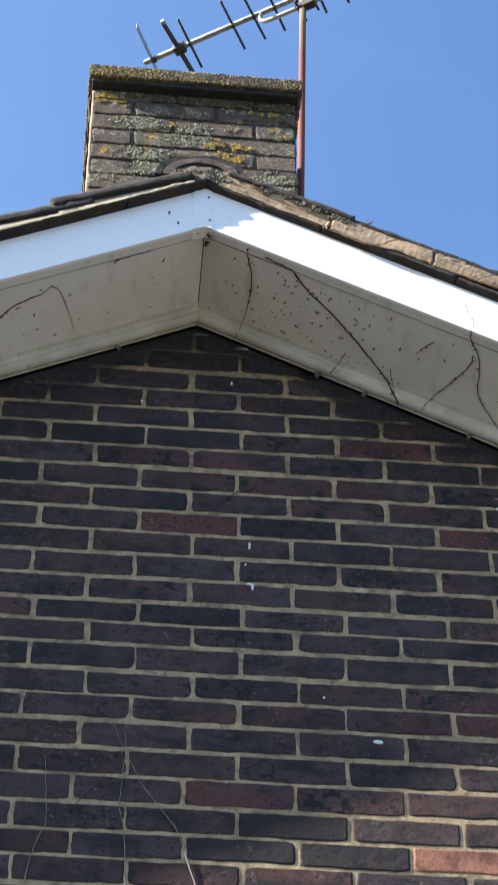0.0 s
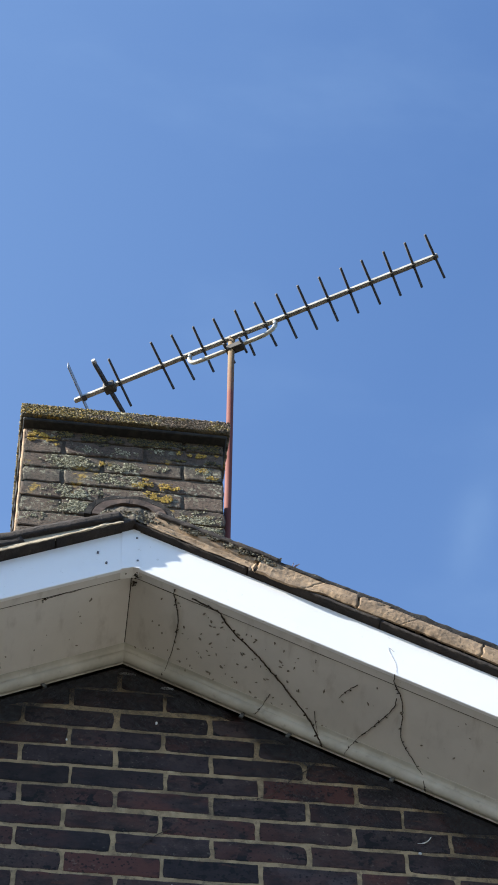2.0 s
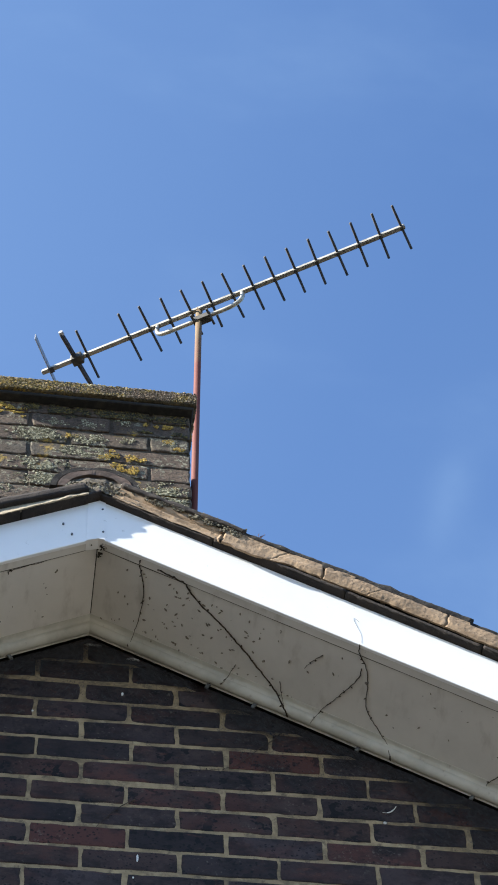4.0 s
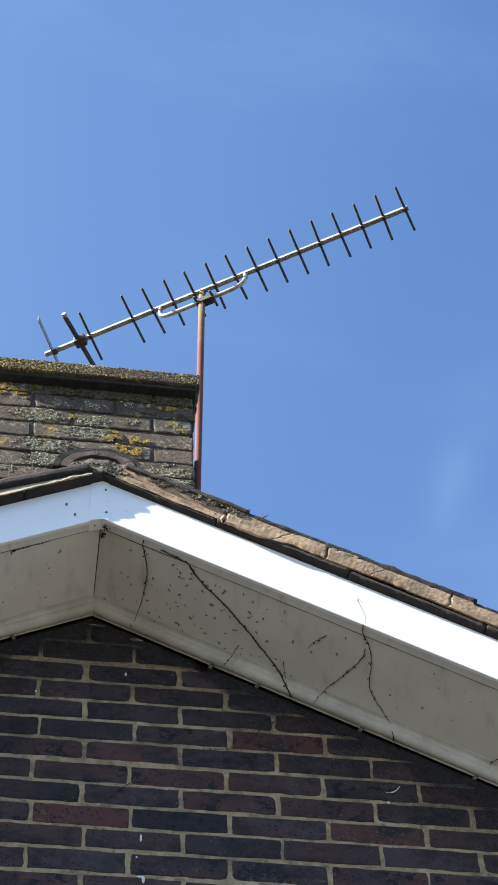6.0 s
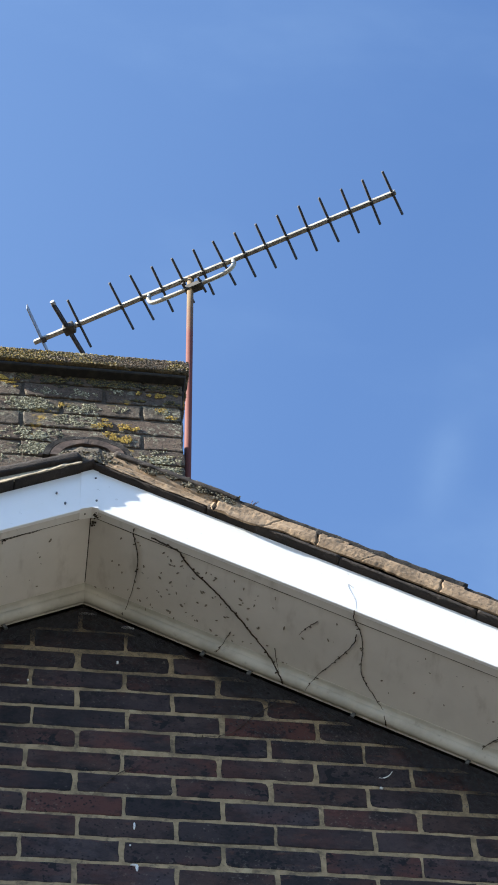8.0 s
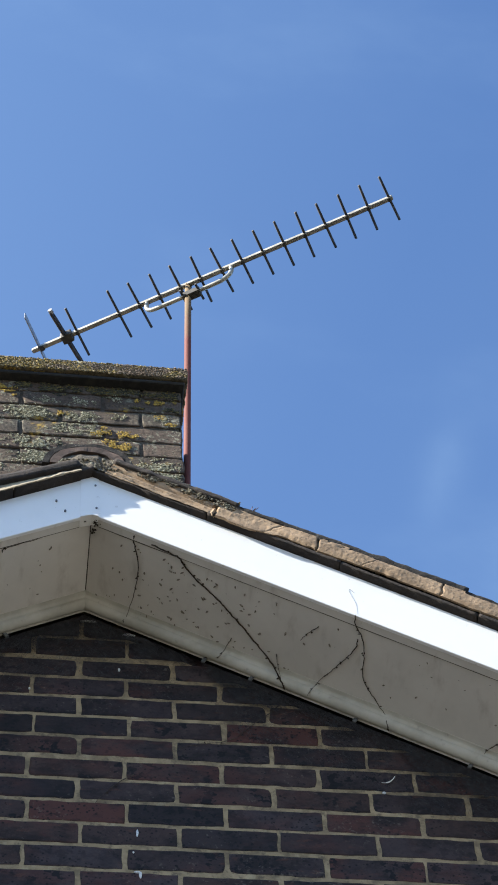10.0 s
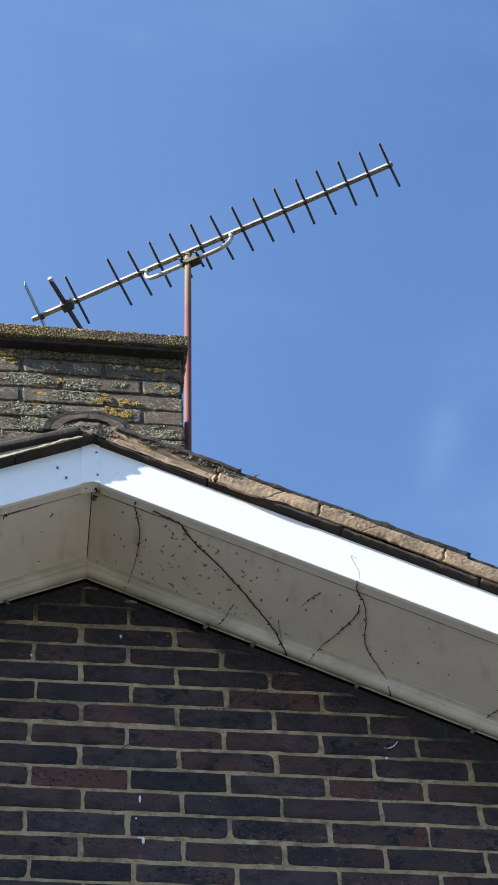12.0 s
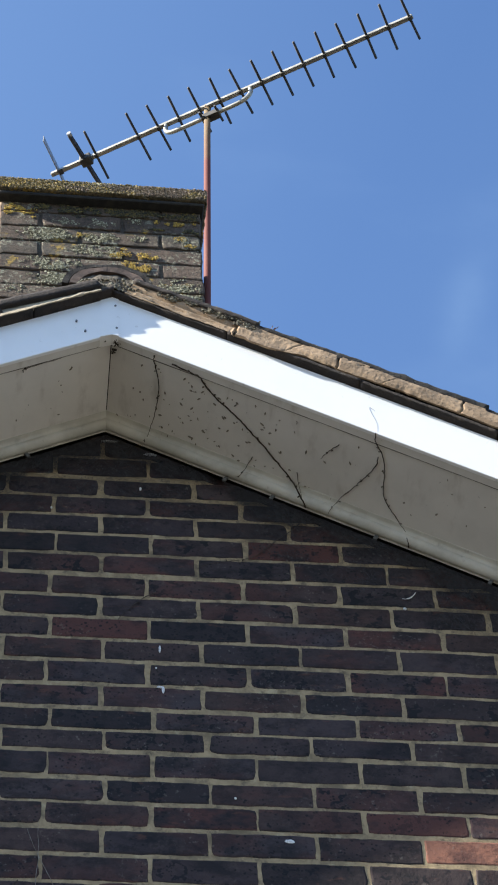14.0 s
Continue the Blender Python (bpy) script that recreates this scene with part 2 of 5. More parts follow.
m = Mat("old_ridge_mortar", 0.95)
c = m.mix(m.ramp(m.noise(30, 5), 0.35, 0.68), (0.13, 0.105, 0.075), (0.065, 0.055, 0.042))
c = m.mix(m.ramp(m.noise(60, 5, 0.75, offset=(6, 1, 2)), 0.54, 0.66, 0, 0.8), c, (0.30, 0.275, 0.21))
m.color(c).bump(m.noise(130, 4, 0.7), 0.005, 0.9).bump(m.noise(35, 4), 0.008, 0.8)
RIDGE_BED = m.m


def lichen_material(name, low, high, grey, gold, grain, rough=0.95):
    """Weathered masonry under patches of grey and golden lichen."""
    m = Mat(name, rough)
    r = m.each()
    c = m.mix(m.ramp(m.noise(17, 5), 0.35, 0.68), low, high)
    c = m.mix(m.math("MULTIPLY", r, 0.4), c, (0.135, 0.085, 0.062))
    c = m.mix(m.ramp(m.noise(6, 4, offset=(4, 9, 2)), 0.54, 0.70, 0, 0.6), c, (0.075, 0.075, 0.060))
    g = m.math("MULTIPLY", m.ramp(m.noise(75, 4, 0.75), 0.50, 0.60), m.ramp(m.noise(6.5, 3, offset=(1, 1, 6)), grey, grey + 0.12))
    c = m.mix(g, c, (0.28, 0.272, 0.195))
    y = m.math("MULTIPLY", m.ramp(m.noise(48, 4, 0.7, offset=(3, 0, 0)), 0.46, 0.58), m.ramp(m.noise(7.5, 3, offset=(7, 2, 3)), gold, gold + 0.08))
    c = m.mix(y, c, (0.36, 0.235, 0.040))
    c = m.mix(m.ramp(m.noise(150, 3, 0.7, offset=(5, 5, 8)), 0.50, 0.60, 0, grain), c, (0.030, 0.027, 0.020))
    m.color(c).bump(m.noise(110, 5, 0.75), 0.006, 0.9).bump(m.noise(28, 4), 0.008, 0.6)
    return m.m


STACK = lichen_material("chimney_brick", (0.110, 0.080, 0.056), (0.042, 0.033, 0.023), 0.47, 0.60, 0.7)
STACK_BED = lichen_material("chimney_mortar", (0.085, 0.069, 0.047), (0.036, 0.030, 0.022), 0.50, 0.62, 0.6)
CAP = lichen_material("chimney_cap_concrete", (0.150, 0.120, 0.068), (0.080, 0.068, 0.038), 0.50, 0.49, 0.75)


def crust_material(name, tones):
    """Crumbs of lichen and moss, each of one of four tones."""
    m = Mat(name, 0.95)
    r = m.each(True)
    c = tones[0]
    for k, tone in enumerate(tones[1:]):
        c = m.mix(m.ramp(r, 0.25 * k + 0.24, 0.25 * k + 0.26), c, tone)
    c = m.mix(m.ramp(m.noise(160, 3), 0.45, 0.65, 0, 0.5), c, (0.050, 0.045, 0.028))
    m.color(c).bump(m.noise(320, 3), 0.002, 0.6)
    return m.m


GREY_CRUST = crust_material("grey_lichen", ((0.34, 0.322, 0.215), (0.50, 0.476, 0.335), (0.13, 0.121, 0.072), (0.22, 0.207, 0.128)))
ROOF_CRUST = crust_material("roof_lichen", ((0.10, 0.085, 0.060), (0.25, 0.235, 0.175), (0.060, 0.050, 0.036), (0.17, 0.145, 0.095)))
GOLD_CRUST = crust_material("golden_lichen", ((0.46, 0.30, 0.050), (0.58, 0.40, 0.090), (0.28, 0.19, 0.040), (0.40, 0.255, 0.040)))
GRIT_CRUST = crust_material("tan_grit", ((0.20, 0.150, 0.105), (0.34, 0.265, 0.19), (0.085, 0.066, 0.048), (0.27, 0.205, 0.145)))
MOSS_CRUST = crust_material("olive_moss", ((0.036, 0.034, 0.018), (0.085, 0.074, 0.028), (0.024, 0.025, 0.019), (0.15, 0.115, 0.032)))
CAP_CRUST = crust_material("mossy_lichen", ((0.105, 0.086, 0.040), (0.46, 0.325, 0.090), (0.42, 0.335, 0.205), (0.22, 0.170, 0.078)))

m = Mat("dark_strip", 0.8)
m.color(m.mix(m.ramp(m.noise(30, 4), 0.35, 0.7), (0.008, 0.007, 0.007), (0.016, 0.013, 0.012))).bump(m.noise(60, 4), 0.004, 0.8)
DARK_STRIP = m.m

m = Mat("aluminium", 0.45, 0.7)
m.color(m.mix(m.ramp(m.noise(25, 4, stretch=(1, 1, 1)), 0.4, 0.7), (0.46, 0.435, 0.370), (0.29, 0.27, 0.22))).bump(m.noise(60, 3), 0.0003, 0.4)
ALLOY = m.m

m = Mat("weathered_rod", 0.75, 0.0)
m.color(m.mix(m.ramp(m.noise(40, 3), 0.4, 0.7), (0.028, 0.030, 0.038), (0.062, 0.060, 0.064)))
ROD = m.m

m = Mat("black_plastic", 0.6)
m.color(m.mix(m.ramp(m.noise(50, 3), 0.4, 0.7), (0.030, 0.028, 0.023), (0.062, 0.053, 0.040)))
PLASTIC = m.m

m = Mat("grey_steel", 0.5, 0.5)
m.color(m.mix(m.ramp(m.noise(60, 3), 0.4, 0.7), (0.36, 0.37, 0.38), (0.20, 0.20, 0.21)))
STEEL = m.m

m = Mat("rusty_red_mast", 0.8, 0.0)
sep = m.t.nodes.new("ShaderNodeSeparateXYZ")
m.t.links.new(m.pos, sep.inputs[0])
up = m.math("ADD", sep.outputs["Z"], m.math("MULTIPLY", m.noise(14, 4), 0.5))
c = m.mix(m.ramp(up, 8.76, 9.10), (0.138, 0.033, 0.023), (0.150, 0.110, 0.052))
c = m.mix(m.ramp(m.noise(30, 5, 0.7, stretch=(1, 1, 0.25)), 0.46, 0.66, 0, 0.35), c, (0.15, 0.060, 0.040))
m.color(c).bump(m.noise(120, 4), 0.0012, 0.6)
MAST = m.m

m = Mat("dead_stem", 0.9)
m.color(m.mix(m.ramp(m.noise(120, 3), 0.4, 0.65), (0.028, 0.020, 0.014), (0.075, 0.056, 0.040))).bump(m.noise(400, 2), 0.0006, 0.6)
STEM = m.m
m = Mat("pale_dry_stem", 0.85)
m.color(m.mix(m.ramp(m.noise(60, 3), 0.4, 0.65), (0.15, 0.132, 0.11), (0.27, 0.245, 0.205)))
PALE = m.m
m = Mat("dry_weed", 0.85)
m.color(m.mix(m.ramp(m.noise(200, 2), 0.4, 0.65), (0.20, 0.10, 0.085), (0.30, 0.19, 0.15)))
WEED = m.m
m = Mat("white_dropping", 0.7)
m.color(m.mix(m.ramp(m.noise(300, 3), 0.4, 0.65), (0.78, 0.79, 0.78), (0.55, 0.55, 0.53)))
WHITE = m.m
m = Mat("dark_dirt", 0.95)
m.color(m.mix(m.ramp(m.noise(200, 2), 0.4, 0.65), (0.16, 0.140, 0.112), (0.29, 0.26, 0.215)))
DIRT = m.m
m = Mat("dirt_clot", 0.95)
m.color(m.mix(m.ramp(m.noise(150, 2), 0.4, 0.65), (0.030, 0.025, 0.019), (0.085, 0.074, 0.058)))
DIRT_SHADE_CLOT = m.m
# web strands, toned dark so that they shade the top courses
m = Mat("dusty_web_shade", 0.95)
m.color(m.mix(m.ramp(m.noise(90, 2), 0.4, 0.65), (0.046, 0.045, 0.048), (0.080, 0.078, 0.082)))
WEB_SHADE = m.m
m = Mat("grey_clip", 0.6)
m.color(m.mix(m.ramp(m.noise(150, 2), 0.4, 0.65), (0.08, 0.083, 0.083), (0.15, 0.155, 0.15)))
CLIP = m.m
# near-black tone for the shade below the chimney cap
m = Mat("cap_shade", 0.85)
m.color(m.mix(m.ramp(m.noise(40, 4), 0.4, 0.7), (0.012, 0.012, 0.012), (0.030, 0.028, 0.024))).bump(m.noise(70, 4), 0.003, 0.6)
CAP_SHADE = m.m
m = Mat("dark_screw", 0.5, 0.6)
m.color(m.mix(m.noise(200, 2), (0.10, 0.10, 0.11), (0.20, 0.20, 0.21)))
SCREW = m.m

# rough grey of the added wall, set by how much light it returns
m = Mat("bounce_wall_grey", 0.9)
m.color(m.mix(m.ramp(m.noise(1.5, 5), 0.35, 0.7), (0.215, 0.213, 0.202), (0.168, 0.166, 0.158))).bump(m.noise(120, 4), 0.004, 0.6)
BOUNCE_GREY = m.m

m = Mat("ground_grass", 0.95)
c = m.mix(m.ramp(m.noise(0.6, 5), 0.35, 0.7), (0.053, 0.045, 0.033), (0.068, 0.056, 0.041))
m.color(m.mix(m.ramp(m.noise(14, 4), 0.4, 0.7, 0, 0.6), c, (0.060, 0.058, 0.036))).bump(m.noise(40, 4), 0.03, 0.8)
GROUND = m.m

# ---- mesh helpers ----


def finish(bm, name, material, parent=None, label="", smooth=False):
    me = bpy.data.meshes.new(name)
    bmesh.ops.recalc_face_normals(bm, faces=bm.faces[:])
    if smooth:
        for f in bm.faces:
            f.smooth = True
    bm.to_mesh(me)
    bm.free()
    me.materials.append(material)
    ob = new(name, me)
    if parent:
        ob.parent = parent
    if label:
        ob["label"] = label
    return ob


def part(name, bm, material, parent, label="", smooth=False):
    return finish(bm, name, material, parent, label, smooth)


def piece(name, me, parent, m):
    ob = new(name, me)
    ob.parent = parent
    ob.matrix_basis = m
    return ob


def box(bm, lo, hi, bevel=0.0, segments=1):
    vs = [bm.verts.new((x, y, z)) for x in (lo[0], hi[0]) for y in (lo[1], hi[1]) for z in (lo[2], hi[2])]
    fs = [bm.faces.new([vs[i] for i in q]) for q in ((0, 1, 3, 2), (4, 6, 7, 5), (0, 4, 5, 1), (2, 3, 7, 6), (0, 2, 6, 4), (1, 5, 7, 3))]
    if bevel:
        es = list({e for f in fs for e in f.edges})
        bmesh.ops.bevel(bm, geom=es, offset=bevel, segments=segments, affect="EDGES", profile=0.6)
    return vs


def prism(bm, outline, y0, y1):
    """An outline in x and z, drawn out from y0 to y1."""
    a = [bm.verts.new((x, y0, z)) for x, z in outline]
    b = [bm.verts.new((x, y1, z)) for x, z in outline]
    bm.faces.new(a)
    bm.faces.new(b[::-1])
    n = len(a)
    for i in range(n):
        bm.faces.new((a[i], b[i], b[(i + 1) % n], a[(i + 1) % n]))


def tube(bm, points, radii, sides=8, cap=True):
    pts = [Vector(p) for p in points]
    if not isinstance(radii, (list, tuple)):
        radii = [radii] * len(pts)
    rings = []
    ref = Vector((0, 0, 1))
    for i, p in enumerate(pts):
        d = (pts[min(i + 1, len(pts) - 1)] - pts[max(i - 1, 0)]).normalized()
        if abs(d.dot(ref)) > 0.95:
            ref = Vector((0.3, 0.9, 0.1)).normalized()
        a = d.cross(ref).normalized()
        b = d.cross(a)
        rings.append([bm.verts.new(p + radii[i] * (math.cos(2 * math.pi * k / sides) * a + math.sin(2 * math.pi * k / sides) * b)) for k in range(sides)])
    for r, s in zip(rings, rings[1:]):
        for k in range(sides):
            bm.faces.new((r[k], r[(k + 1) % sides], s[(k + 1) % sides], s[k]))
    if cap:
        bm.faces.new(rings[0])
        bm.faces.new(rings[-1][::-1])


def smooth_line(points, steps=4):
    """A Catmull-Rom line through a few points."""
    p = [Vector(q) for q in points]
    p = [2 * p[0] - p[1]] + p + [2 * p[-1] - p[-2]]
    out = []
    for i in range(1, len(p) - 2):
        for k in range(steps):
            t = k / steps
            out.append(0.5 * (2 * p[i] + (p[i + 1] - p[i - 1]) * t + (2 * p[i - 1] - 5 * p[i] + 4 * p[i + 1] - p[i + 2]) * t * t
                              + (3 * p[i] - p[i - 1] - 3 * p[i + 1] + p[i + 2]) * t ** 3))
    out.append(p[-2])
    return out


def crumbs(name, spots, material, parent, label, seed):
    """Many small uneven lumps; a spot is (x, y, z, radius, flatness along y)."""
    rng = random.Random(seed)
    g = (1 + 5 ** 0.5) / 2
    ico = [Vector(v).normalized() for v in ((-1, g, 0), (1, g, 0), (-1, -g, 0), (1, -g, 0), (0, -1, g), (0, 1, g), (0, -1, -g), (0, 1, -g), (g, 0, -1), (g, 0, 1), (-g, 0, -1), (-g, 0, 1))]
    tri = ((0, 11, 5), (0, 5, 1), (0, 1, 7), (0, 7, 10), (0, 10, 11), (1, 5, 9), (5, 11, 4), (11, 10, 2), (10, 7, 6), (7, 1, 8),
           (3, 9, 4), (3, 4, 2), (3, 2, 6), (3, 6, 8), (3, 8, 9), (4, 9, 5), (2, 4, 11), (6, 2, 10), (8, 6, 7), (9, 8, 1))
    verts, faces = [], []
    for x, y, z, r, flat in spots:
        n = len(verts)
        sx, sz = rng.uniform(0.7, 1.4), rng.uniform(0.7, 1.3)
        verts += [(x + v.x * r * sx * rng.uniform(0.75, 1.25), y + v.y * r * flat * rng.uniform(0.7, 1.3), z + v.z * r * sz * rng.uniform(0.75, 1.25)) for v in ico]
        faces += [[n + i for i in q] for q in tri]
    me = bpy.data.meshes.new(name)
    me.from_pydata(verts, [], faces)
    me.materials.append(material)
    ob = new(name, me)
    ob.parent = parent
    return tagged(ob, label, kind="stuff")


# ---- plan: x along the gable, y into the house, z up ----
BASE = 6.08            # height of the brick course from which the courses are counted
COURSE, STEP = 0.0734, 0.225
X0 = -0.105            # the ridge
SLOPE = 0.56
ALPHA = math.atan(SLOPE)
HALF = 3.25            # half the gable's width
DEEP = 7.0
SOFFIT_Z = BASE + 0.612
FASCIA_LOW, FASCIA_TOP = BASE + 0.606, BASE + 0.763
FRONT = -0.283         # face of the bargeboards
GAP_Z = SOFFIT_Z - 0.056   # the bricks stop short of the soffit


def under(x, top):
    return top - SLOPE * abs(x - X0)


# ---- ground ----
bm = bmesh.new()
bmesh.ops.create_grid(bm, x_segments=40, y_segments=40, size=2500)
ground = finish(bm, "ground", GROUND)
tagged(ground, "short dry grass ground round the house", "ground", kind="structure")

# ---- walls ----
bm = bmesh.new()
xl, xr = X0 - HALF, X0 + HALF
prism(bm, [(xl, -0.1), (xr, -0.1), (xr, under(xr, GAP_Z - 0.013)), (X0, GAP_Z - 0.013), (xl, under(xl, GAP_Z - 0.013))], 0.0016, 0.21)
gable = finish(bm, "wall_south", MORTAR)
tagged(gable, "gable wall of dark blue-grey bricks with pale mortar", "brick wall", kind="structure")
# dark backing in the gap over the cut bricks, in place of shade
bm = bmesh.new()
prism(bm, [(X0 - 2.9, under(X0 - 2.9, GAP_Z) - 0.012), (X0, GAP_Z - 0.012), (X0 + 2.9, under(X0 + 2.9, GAP_Z) - 0.012),
           (X0 + 2.9, under(X0 + 2.9, SOFFIT_Z)), (X0, SOFFIT_Z), (X0 - 2.9, under(X0 - 2.9, SOFFIT_Z))], 0.030, 0.16)
tagged(finish(bm, "gap_filling", BRICK_FAR), "dark backing standing in for the shade under the soffit trim", "brick wall", kind="structure")
for name, lo, hi in (("wall_west", (xl, 0.21, -0.1), (xl + 0.21, DEEP, under(xl, SOFFIT_Z) - 0.03)),
                     ("wall_east", (xr - 0.21, 0.21, -0.1), (xr, DEEP, under(xr, SOFFIT_Z) - 0.03))):
    bm = bmesh.new()
    box(bm, lo, hi)
    tagged(finish(bm, name, BRICK_FAR), "plain dark brick side wall", "brick wall", kind="structure")
bm = bmesh.new()
prism(bm, [(xl, -0.1), (xr, -0.1), (xr, under(xr, SOFFIT_Z) + 0.03), (X0, SOFFIT_Z + 0.03), (xl, under(xl, SOFFIT_Z) + 0.03)], DEEP, DEEP + 0.21)
tagged(finish(bm, "wall_north", BRICK_FAR), "plain dark brick rear gable wall", "brick wall", kind="structure")

# unseen wall, added to bounce sunlight onto the west soffit
bm = bmesh.new()
box(bm, (4.7, -9.0, -0.1), (4.92, 7.0, 5.0))
tagged(finish(bm, "wall_far_east", BOUNCE_GREY), "plain unseen wall added to bounce light onto the soffit", "wall", kind="structure")

# ---- bargeboards and soffit ----
boards = {}
for side, name in ((-1, "bargeboard_west"), (1, "bargeboard_east")):
    bm = bmesh.new()
    e = X0 + side * (HALF + 0.25)
    a = X0 + side * 0.0015
    prism(bm, [(a, under(a, FASCIA_LOW)), (e, under(e, FASCIA_LOW)), (e, under(e, FASCIA_TOP)), (a, under(a, FASCIA_TOP))], FRONT, FRONT + 0.009)
    es = [ed for ed in bm.edges if all(abs(v.co.y - FRONT) < 1e-5 for v in ed.verts)]
    bmesh.ops.bevel(bm, geom=es, offset=0.0012, segments=1, affect="EDGES")
    boards[side] = tagged(finish(bm, name, PVC), "white plastic bargeboard under the verge tiles", "bargeboard", kind="structure")
bm = bmesh.new()
a, b = -0.134, -0.089
prism(bm, [(a, BASE + 0.5905), (X0, BASE + 0.601), (b, BASE + 0.5975), (b, under(b, FASCIA_TOP) - 0.002), (X0, FASCIA_TOP - 0.002), (a, under(a, FASCIA_TOP) - 0.002)], FRONT - 0.0025, FRONT + 0.030)
cover = tagged(finish(bm, "apex_cover_strip", PVC), "white plastic joint cover at the gable's peak", "joint cover", kind="structure")
for x, z, owner in ((-0.192, 0.650, boards[-1]), (-0.170, 0.610, boards[-1]), (-0.097, 0.723, cover), (-0.094, 0.628, cover)):
    bm = bmesh.new()
    tube(bm, [(x, FRONT - 0.005, BASE + z), (x, FRONT, BASE + z)], 0.0027, 10)
    part("screw", bm, SCREW, owner, "small dark screw head")

for side, name in ((-1, "soffit_west"), (1, "soffit_east")):
    bm = bmesh.new()
    e, a = X0 + side * (HALF + 0.25), X0 + side * 0.0012
    prism(bm, [(a, under(a, SOFFIT_Z)), (e, under(e, SOFFIT_Z)), (e, under(e, SOFFIT_Z + 0.012)), (a, under(a, SOFFIT_Z + 0.012))], FRONT + 0.034, 0.002)
    tagged(finish(bm, name, SOFFIT), "dirty off-white soffit board under the overhanging roof", "soffit", kind="structure")
    # edge strip behind the bargeboard, with an open seam to the board
    bm = bmesh.new()
    prism(bm, [(a, under(a, SOFFIT_Z - 0.004)), (e, under(e, SOFFIT_Z - 0.004)), (e, under(e, SOFFIT_Z + 0.02)), (a, under(a, SOFFIT_Z + 0.02))], FRONT + 0.0095, FRONT + 0.0315)
    bmesh.ops.bevel(bm, geom=bm.edges[:], offset=0.0015, segments=1, affect="EDGES")
    tagged(finish(bm, "soffit_edge_west" if side < 0 else "soffit_edge_east", SOFFIT), "narrow dirty off-white strip along the soffit's edge", "soffit", kind="structure")
    # dirt caught in that seam
    bm = bmesh.new()
    run = [X0 + side * (0.006 + 0.02 * k) for k in range(171)]
    tube(bm, [(x, FRONT + 0.0328 + 0.0006 * noise.noise((x * 30, 1.5, side)), under(x, SOFFIT_Z) - 0.0002) for x in run],
         [0.0012 + 0.0011 * (1 if side > 0 else 0.4) * max(0.0, 0.6 + noise.noise((x * 11, 2.5, side))) for x in run], 6)
    tagged(finish(bm, "seam_dirt_west" if side < 0 else "seam_dirt_east", DIRT_SHADE_CLOT), "dark dirt caught in the soffit's long seam", "dirt", kind="structure")
    # rounded strip where the soffit meets the bricks
    bm = bmesh.new()
    prof = [(-0.046, 0.002), (-0.046, -0.0015), (-0.041, -0.0020), (-0.036, -0.0035), (-0.0335, -0.0058), (-0.0318, -0.0088)]
    prof += [(-0.0165 + 0.0155 * math.cos(math.radians(d)), -0.0155 + 0.0155 * math.sin(math.radians(d))) for d in range(160, 331, 6)] + [(-0.0012, -0.029), (-0.0005, 0.002)]
    n = len(prof)
    ring = []
    for x in (X0, e):
        ring.append([bm.verts.new((x, y, under(x, SOFFIT_Z) + w)) for y, w in prof])
    for i in range(n):
        bm.faces.new((ring[0][i], ring[0][(i + 1) % n], ring[1][(i + 1) % n], ring[1][i]))
    bm.faces.new(ring[0])
    bm.faces.new(ring[1])
    tagged(finish(bm, "trim_west" if side < 0 else "trim_east", TRIM), "greyish white plastic strip between soffit and bricks", "trim", kind="structure")

# ---- roof ----
CA, SA = math.cos(ALPHA), math.sin(ALPHA)


def slope_pose(side, u, y, w, tilt=0.0):
    """A pose on a roof slope: u metres down from the ridge, w above the bargeboards' top; its x runs down the slope."""
    x, z = X0 + side * (u * CA + w * SA), FASCIA_TOP - u * SA + w * CA
    m = Matrix(((side * CA, 0, side * SA, x), (0, side, 0, y), (-SA, 0, CA, z), (0, 0, 0, 1)))
    return m @ pose(0, 0, 0, 0, tilt, 0)


bm = bmesh.new()
ex = HALF + 0.28
prism(bm, [(X0 - ex, under(X0 - ex, FASCIA_TOP)), (X0, FASCIA_TOP), (X0 + ex, under(X0 + ex, FASCIA_TOP)),
           (X0 + ex, under(X0 + ex, FASCIA_TOP) + 0.04), (X0, FASCIA_TOP + 0.04), (X0 - ex, under(X0 - ex, FASCIA_TOP) + 0.04)], FRONT + 0.04, DEEP + 0.4)
roof = tagged(finish(bm, "roof", TILE), "pitched roof of weathered brown concrete tiles", "roof", kind="structure")


